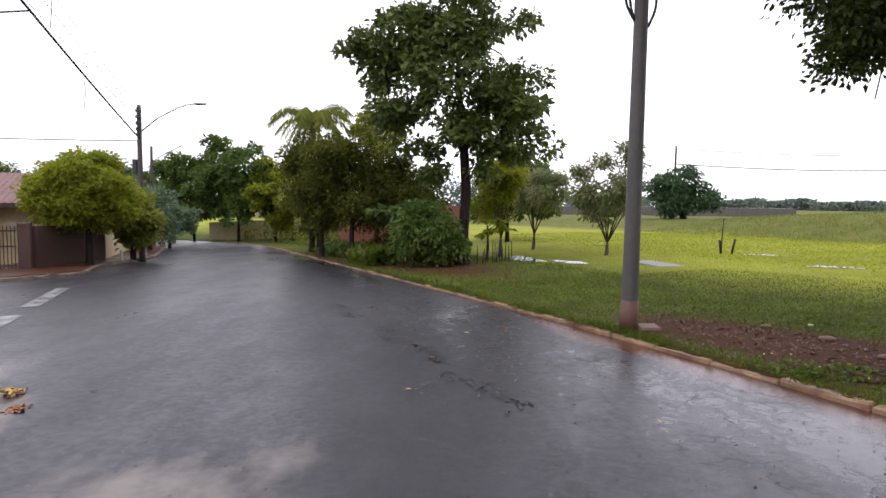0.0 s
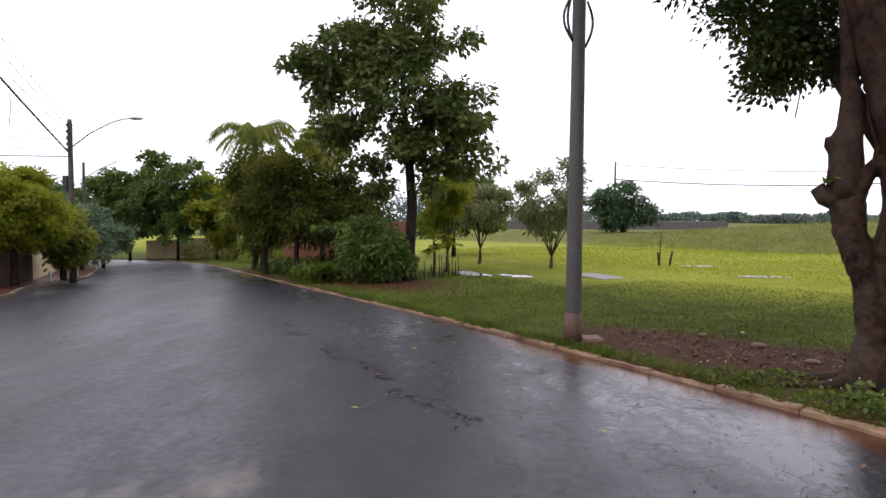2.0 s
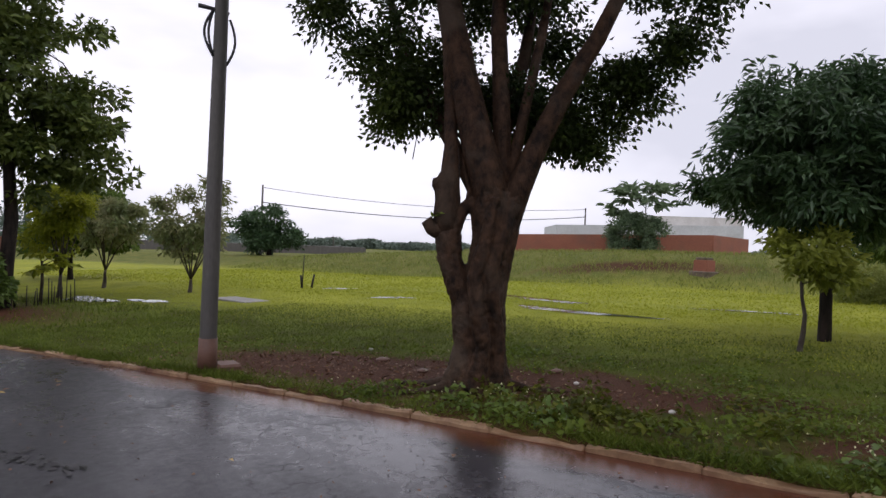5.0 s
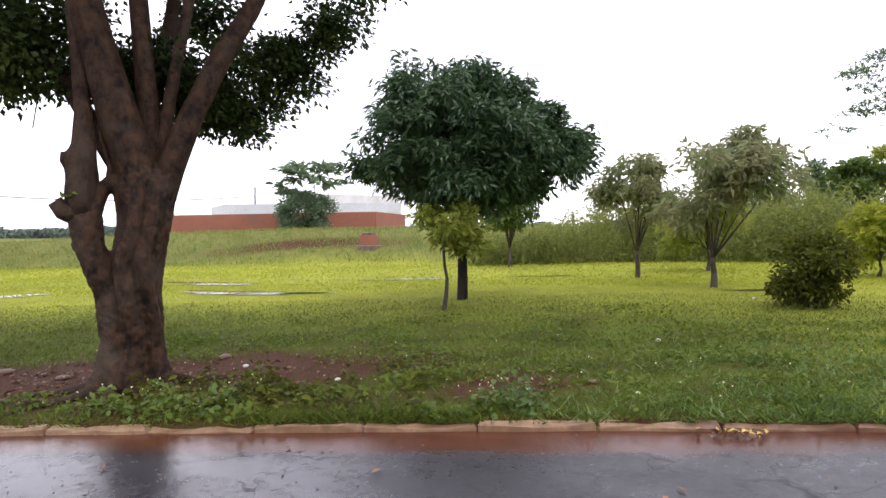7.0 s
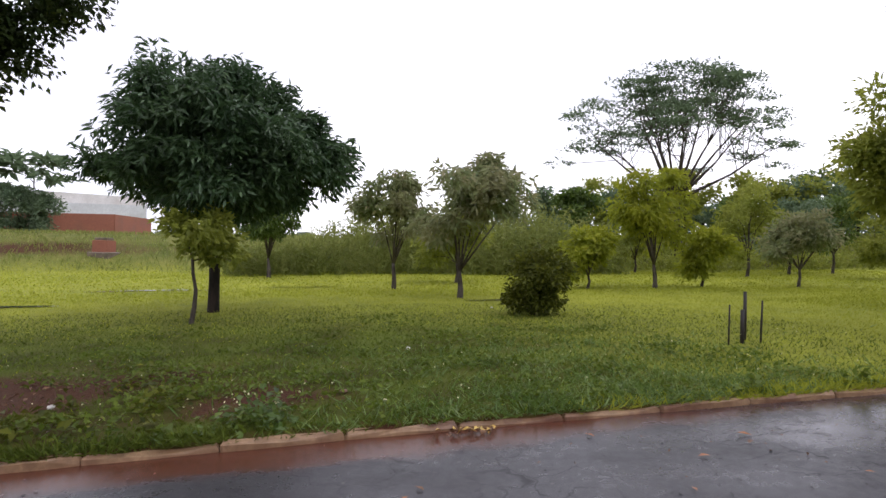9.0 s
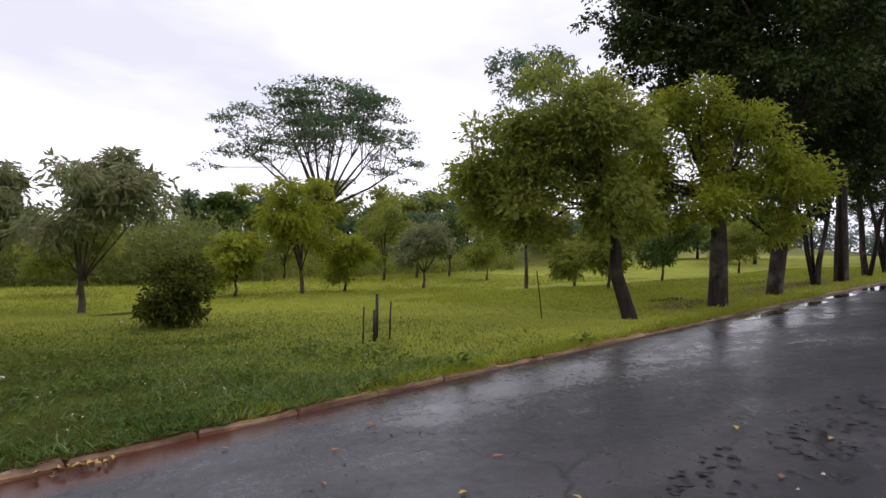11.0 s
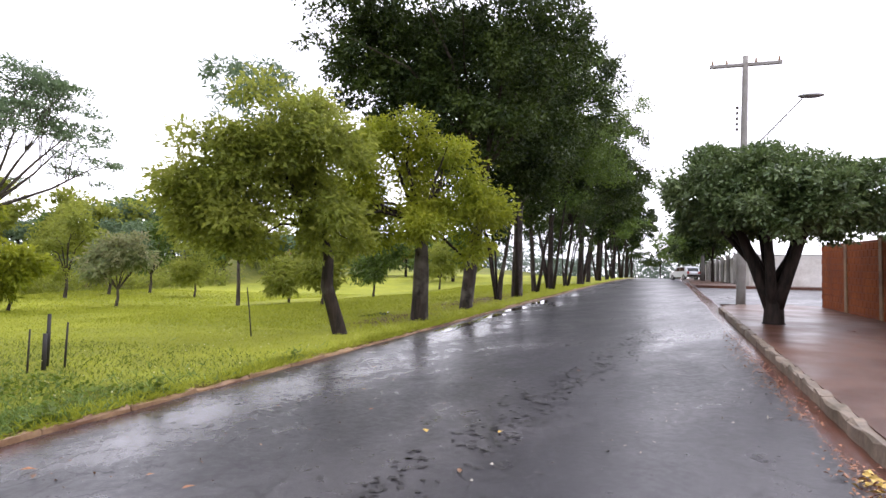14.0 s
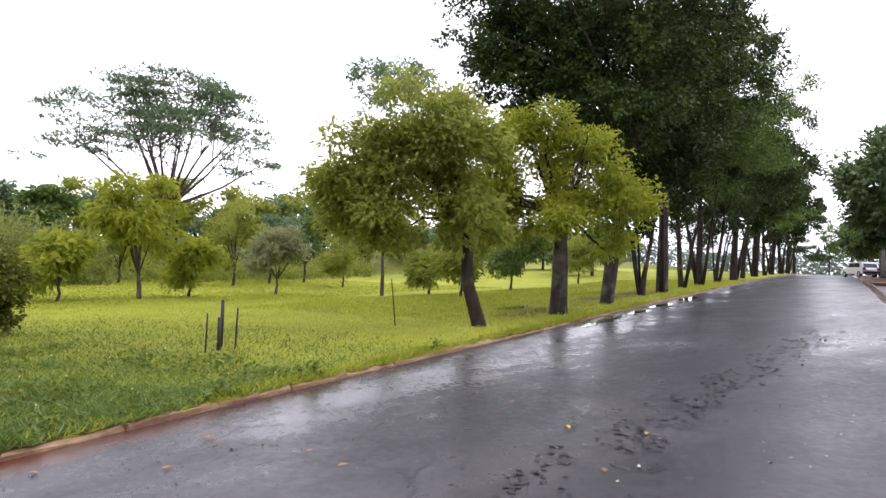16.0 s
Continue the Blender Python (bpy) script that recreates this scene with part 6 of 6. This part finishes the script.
def weed_bed(name, seed, spots, leaf, label, per=60, size=.07, height=.14):
    """Low broad-leaved weeds in clumps: spots are s, w, radius."""
    rng = np.random.default_rng(seed)
    cs, ax = [], []
    for s, w, r in spots:
        if bare_soil(0, 0, np.array(s), np.array(w)) > .75:
            continue
        m = int(per * (r / .3) ** 1.3)
        ss, ww = s + rng.normal(size=m) * r * .6, np.maximum(w + rng.normal(size=m) * r * .6, .1)
        x, y = plan(ss, ww)
        q = np.hypot(ss - s, ww - w) / r
        cs.append(np.stack([x, y, park_z(x, y, ww, ss) + rng.random(m) * height * np.clip(1.2 - q, .15, 1)], 1))
    cs = np.concatenate(cs)
    axis = unit_rows(rng.normal(size=cs.shape) * np.array([1, 1, .5]))
    nrm = unit_rows(rng.normal(size=cs.shape) * .5 + np.array([0, 0, 1.0]))
    L = size * (.6 + .9 * rng.random(len(cs)))
    v, t = leaf_arrays(cs, axis, nrm, L, L * .6, .15)
    return tagged(fast_mesh(name, v, t, leaf), label, "weeds", kind="stuff")


rw_ = random.Random(77)
weed_bed("broad_weeds", 211, [(4.5 - 10.5 * rw_.random() ** 1.4, .3 + 4.5 * rw_.random() ** 1.4, rw_.uniform(.12, .45)) for _ in range(125)], LEAF_LUSH, "low broad-leaved weeds in the verge", 70, .055, .11)
weed_bed("sparse_weeds", 215, [(7 - 13 * rw_.random() ** 1.3, 2.2 + 5 * rw_.random(), rw_.uniform(.15, .4)) for _ in range(60)], LEAF_SHADE, "scattered small weeds in the verge", 34, .06, .08)
weed_bed("dark_weeds", 212, [(rw_.uniform(.2, 3.4), rw_.uniform(.3, 2.6), rw_.uniform(.12, .3)) for _ in range(30)] + [(1.75, .75, .3), (1.9, 1.0, .3)], LEAF_DEEP, "dark leafy weeds round the old tree", 70, .075, .22)
weed_bed("flower_weed", 213, [(-.35, .42, .3), (-.5, .5, .25), (2.6, .4, .3), (2.1, .45, .22), (3.1, .35, .2)], LEAF_MID, "leafy weed clump with small flowers by the kerb", 120, .07, .3)
weed_bed("kerb_weed", 214, [(1.7, .12, .14), (.2, .12, .12), (-6.0, .15, .2), (-8.5, .15, .18), (-4.8, .1, .2)], LEAF_LUSH, "weed tuft growing over the kerb", 90, .08, .16)
PETAL = surface("white_petal", (.62, .60, .32), (.75, .72, .46), .6, 20, 60, .1, .001)
rng = np.random.default_rng(15)
fs = np.concatenate([rng.normal(2.5, .5, 22), rng.normal(-.4, .28, 18), rng.uniform(-14, 5, 150)])
fw = np.concatenate([.35 + .25 * rng.random(22), .3 + .35 * rng.random(18), .3 + 3.0 * rng.random(150) ** 1.5])
fx, fy = plan(fs, fw)
fz = park_z(fx, fy, fw, fs) + np.concatenate([.12 + .2 * rng.random(40), .06 + .1 * rng.random(150)])
fc = np.stack([fx, fy, fz], 1)
v, t = leaf_arrays(np.repeat(fc, 2, 0), unit_rows(rng.normal(size=(len(fc) * 2, 3))), unit_rows(rng.normal(size=(len(fc) * 2, 3))), np.full(len(fc) * 2, .022), np.full(len(fc) * 2, .016))
tagged(fast_mesh("wild_flowers", v, t, PETAL), "scattered small white wild flowers in the grass", "flowers", kind="stuff")


def thicket(name, seed, n, s0, s1, w0, w1, h, leaf, label, size=.2, ratio=.22, per=22):
    """A hedge-like mass of upright stems with leaves along them."""
    rng = np.random.default_rng(seed)
    s, w = rng.uniform(s0, s1, n), rng.uniform(w0, w1, n)
    x, y = plan(s, w)
    z = park_z(x, y, w, s)
    hh = h * (.55 + .5 * rng.random(n)) * (1 + .15 * np.sin(s * .9)) * (.4 + .6 * smooth((s1 - s) / 5.0))
    c = np.repeat(np.stack([x, y, z], 1), per, 0)
    f = rng.random(len(c))
    c[:, 2] += f * np.repeat(hh, per)
    c[:, :2] += rng.normal(size=(len(c), 2)) * .16 * (.4 + f[:, None])
    axis = unit_rows(rng.normal(size=c.shape) * .7 + np.array([0, 0, .5]))
    L = size * (.6 + .8 * rng.random(len(c)))
    v, t = leaf_arrays(c, axis, unit_rows(rng.normal(size=c.shape)), L, L * ratio)
    return tagged(fast_mesh(name, v, t, leaf), label, "thicket", kind="stuff")


thicket("cane_thicket", 221, 1350, -17, 1.5, 24.0, 29.5, 3.2, LEAF_REED, "tall olive-green cane grass thicket before the bank", .3, .2, 26)
thicket("bank_scrub", 222, 420, -42, -16, 27.0, 34.0, 1.5, LEAF_OLIVE, "low scrub at the foot of the bank", .26, .35, 24)
thicket("street_end_scrub", 224, 260, 40, 60, 2.0, 10.0, 1.6, LEAF_OLIVE, "scrub behind the street-end trees", .3, .35, 26)
thicket("kerb_shrubs", 225, 60, 21.3, 23.8, .6, 1.8, 1.0, LEAF_LUSH, "low broad-leaved shrubs along the kerb", .3, .5, 30)
thicket("kerb_shrubs", 226, 40, 24.6, 33, 1.0, 2.2, .8, LEAF_MID, "low shrubs under the kerbside trees", .25, .45, 30)


def fan_plant(x, y, h, leaves, size, label, category, seed, leaf=None):
    """A bare stem with big drooping leaf sprays at its head."""
    rnd, rng = random.Random(seed), np.random.default_rng(seed)
    ob = thing("broad_leaf_plant", x, y, ground_z(x, y), label, category)
    tube("stem", [(0, 0, -.1), (.03, .02, h * .5), (0, 0, h)], [.06, .05, .04], BARK_GREY, ob, 7)
    for k in range(leaves):
        a, up = rnd.uniform(0, 6.3), rnd.uniform(-.2, .9)
        tip = Vector((math.cos(a), math.sin(a), up)).normalized() * size * rnd.uniform(.7, 1.1)
        base = Vector((0, 0, h * rnd.uniform(.75, 1.0)))
        tube("leaf_stalk", [base, base + tip * .6 + Vector((0, 0, .08)), base + tip], [.018, .014, .008], BARK_GREY, ob, 5)
        c = np.array(base + tip)[None, :] + rng.normal(size=(16, 3)) * size * .24 * np.array([1, 1, .35])
        ax = unit_rows(c - np.array(base + tip * .8)[None, :] + np.array([0, 0, -.1]))
        v, t = leaf_arrays(c, ax, np.tile(np.array([[0, 0, 1.0]]), (16, 1)) + rng.normal(size=(16, 3)) * .3, np.full(16, size * .5), np.full(16, size * .22))
        fast_mesh("leaf_spray", v, t, leaf or LEAF_BLUE, ob)
    return ob


fan_plant(-2.6, 23.2, 1.7, 9, .8, "young papaya-like plant with broad leaves", "plant", 301, LEAF_MID)
fan_plant(1.0, 23.8, 1.3, 7, .6, "small banana-like plant by the stick fence", "plant", 302, LEAF_LIME)
bx, by = 41.9, 31.9
tree("bank_tree", bx, by, [ball(0, 0, 1.5, 2.2, 2.2, 1.5), ball(.4, -.3, 2.4, 1.4, 1.4, .8)], straight(.7, .15), LEAF_BLUE, BARK_GREY, "rounded dense shrub on top of the bank", "shrub", "", 200, 36, .3, .25, .5, 5, .1, .3, .5, 305)
fan_plant(bx + .6, by - .4, 4.6, 16, 2.0, "tall broad-leaved sapling rising from the bank shrub", "tree", 303)
fan_plant(bx - .3, by + .6, 3.2, 8, 1.6, "broad-leaved sapling on the bank", "tree", 304)

# saplings on thin stems across the lawn
for k, (az, d, h, mat) in enumerate(((-100.5, 21, 2.0, LEAF_LIME), (-110.0, 24, 2.2, LEAF_LIME), (-117.2, 27, 3.0, LEAF_RED), (-113.5, 33, 4.6, LEAF_OLIVE), (-116.5, 38, 4.6, LEAF_BLUE), (-119.5, 40, 5.0, LEAF_MID), (-123.0, 36, 3.2, LEAF_OLIVE), (-131, 26, 2.4, LEAF_OLIVE), (-138.5, 30, 3.2, LEAF_MID), (-134, 22, 2.6, LEAF_OLIVE), (-144.5, 42, 3.5, LEAF_OLIVE), (-88.5, 24, 3.4, LEAF_OLIVE), (-104.5, 36, 3.4, LEAF_OLIVE))):
    x, y = -d * math.sin(radians(az)), d * math.cos(radians(az))
    r = h * .30
    tree("lawn_sapling", x, y, [ball(0, 0, h * .6, r, r, h * .36), ball(r * .7, r * .4, h * .42, r * .8, r * .8, h * .24), ball(-r * .6, -r * .4, h * .66, r * .7, r * .7, h * .26), ball(-r * .5, r * .7, h * .38, r * .7, r * .7, h * .2)],
         straight(h * .22, .03 + .012 * h, (0, 0), .03), mat, BARK_GREY, "slender sapling standing in the lawn", "tree", "young trees in the lawn", int(60 + 26 * h), 26, .24, .2, .38, 8, .4, .3, .2, 320 + k, .5)

# woods beyond the park and the far belt of trees
rf = random.Random(44)
for k in range(24):
    az = -97 - k * 2.2 + rf.uniform(-.6, .6)
    d = rf.uniform(56, 76)
    x, y = -d * math.sin(radians(az)), d * math.cos(radians(az))
    h = rf.uniform(4.0, 6.2) if az > -125 else rf.uniform(3.5, 5.0)
    r = rf.uniform(2.2, 3.6)
    tree("woodland_tree", x, y, [ball(0, 0, h * .6, r, r, h * .38), ball(r * .7, 0, h * .5, r * .7, r * .7, h * .3), ball(-r * .6, r * .4, h * .66, r * .6, r * .6, h * .3)], straight(h * .4, .16), (LEAF_BLUE, LEAF_MID, LEAF_OLIVE)[k % 3], BARK_DARK,
         "blue-green tree in the wood beyond the park", "tree", "wood beyond the park", 110, 26, .42, .42, .5, 5, .2, .4, .4, 400 + k)
for k, (s, w, h, r) in enumerate(((-62, -8.6, 6.0, 2.4), (-73, -8.4, 7.0, 2.8), (-83, -8.6, 7.5, 3.0), (-95, -8.4, 8.0, 3.2), (-108, -8.4, 8.5, 3.4), (-122, -6.5, 9.0, 4.0), (-150, -3.0, 9.0, 5.0))):
    x, y, z = at(s, w, .14)
    tree("pavement_tree", x, y, [ball(0, 0, h * .62, r, r, h * .34), ball(r * .4, r * .3, h * .5, r * .7, r * .7, h * .24), ball(-r * .4, -r * .3, h * .7, r * .7, r * .7, h * .24)], straight(h * .35, .16), LEAF_MID if k % 2 else LEAF_DARK, BARK_DARK, "leafy pavement tree on the far street", "tree", "far pavement trees", 220, 32, .3, .3, .5, 6, .2, .35, .5, 440 + k, .4, z)
for k, (az, d, h, r, mat) in enumerate(((30.5, 45, 5.2, 2.4, LEAF_AIRY), (46.8, 22, 4.7, 1.9, LEAF_LIME), (42, 62, 7.2, 4.0, LEAF_MID), (36.2, 64, 6.6, 3.0, LEAF_MID), (46, 60, 7.5, 4.5, LEAF_MID), (27.0, 37, 3.2, 1.3, LEAF_BLUE), (25.5, 42, 3.0, 1.2, LEAF_BLUE), (28.3, 27.6, 3.0, .55, LEAF_OLIVE))):
    x, y = -d * math.sin(radians(az)), d * math.cos(radians(az))
    tree("garden_tree", x, y, [ball(0, 0, h * .62, r, r, h * .36), ball(r * .5, 0, h * .5, r * .7, r * .7, h * .3), ball(-r * .5, r * .3, h * .66, r * .6, r * .6, h * .3)], straight(h * .4, .12), mat, BARK_DARK, "leafy garden tree among the houses", "tree", "garden trees", 200, 32, .28, .24, .5, 6, .2, .35, .5, 460 + k)


def far_belt(name, seed, az0, az1, d, h, n, label):
    rng = np.random.default_rng(seed)
    az = np.radians(rng.uniform(az0, az1, n))
    dd = d * (1 + .1 * rng.random(n))
    x, y = -dd * np.sin(az), dd * np.cos(az)
    base = np.array([ground_z(a, b) for a, b in zip(x, y)])
    hh = h * (.6 + .4 * np.abs(np.sin(az * 47)) * np.abs(np.sin(az * 19 + 1)) + .2 * rng.random(n))
    c = np.repeat(np.stack([x, y, base], 1), 40, 0)
    c += rng.normal(size=c.shape) * np.array([2.0, 2.0, 0])
    c[:, 2] += rng.random(len(c)) * np.repeat(hh, 40)
    # the belt's haze comes only from its pale leaf colour
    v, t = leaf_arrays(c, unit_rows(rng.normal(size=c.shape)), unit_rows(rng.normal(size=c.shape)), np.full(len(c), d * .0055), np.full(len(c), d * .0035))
    return tagged(fast_mesh(name, v, t, LEAF_FAR_HAZE), label, "woods", kind="stuff")


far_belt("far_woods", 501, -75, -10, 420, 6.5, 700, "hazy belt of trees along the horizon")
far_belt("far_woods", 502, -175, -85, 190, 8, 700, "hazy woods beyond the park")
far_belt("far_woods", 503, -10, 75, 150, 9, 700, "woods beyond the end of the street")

# ---- blocks of the garden wall by the pavement ----
bm = box(-.143, .143, -.012, .012, -.089, .089, .008)
block_me = bpy.data.meshes.new("block")
bm.to_mesh(block_me)
bm.free()
block_me.materials.append(TERRACOTTA)
a, b = Vector(at(-24.6, -9.75)), Vector(at(3.0, -10.6))
e = (b - a).normalized()
nrm = Vector((-e.y, e.x, 0)).normalized()
if nrm.dot(Vector((-a.x, -a.y, 0))) < 0 and nrm.x < 0:
    nrm = -nrm
nrm = nrm if nrm.x > 0 else -nrm
turn = math.degrees(math.atan2(e.y, e.x))
for row in range(11):
    for k in range(27):
        d = .16 + k * .305 + (.15 if row % 2 else 0)
        p = a + e * d + nrm * .066 + Vector((0, 0, .1 + row * .195))
        ob = new("block", block_me)
        ob.parent = brick_wall
        ob.matrix_world = pose(p.x, p.y, p.z, 0, -math.degrees(math.asin(e.z)), turn)
for d in (2.6, 5.4, 8.2):
    p = a + e * d + nrm * .05
    part("column", box(-.11, .11, -.06, .06, -.3, 2.25, .01), KERB_STONE, brick_wall, "stained concrete wall column").matrix_world = pose(p.x, p.y, p.z, 0, 0, turn)
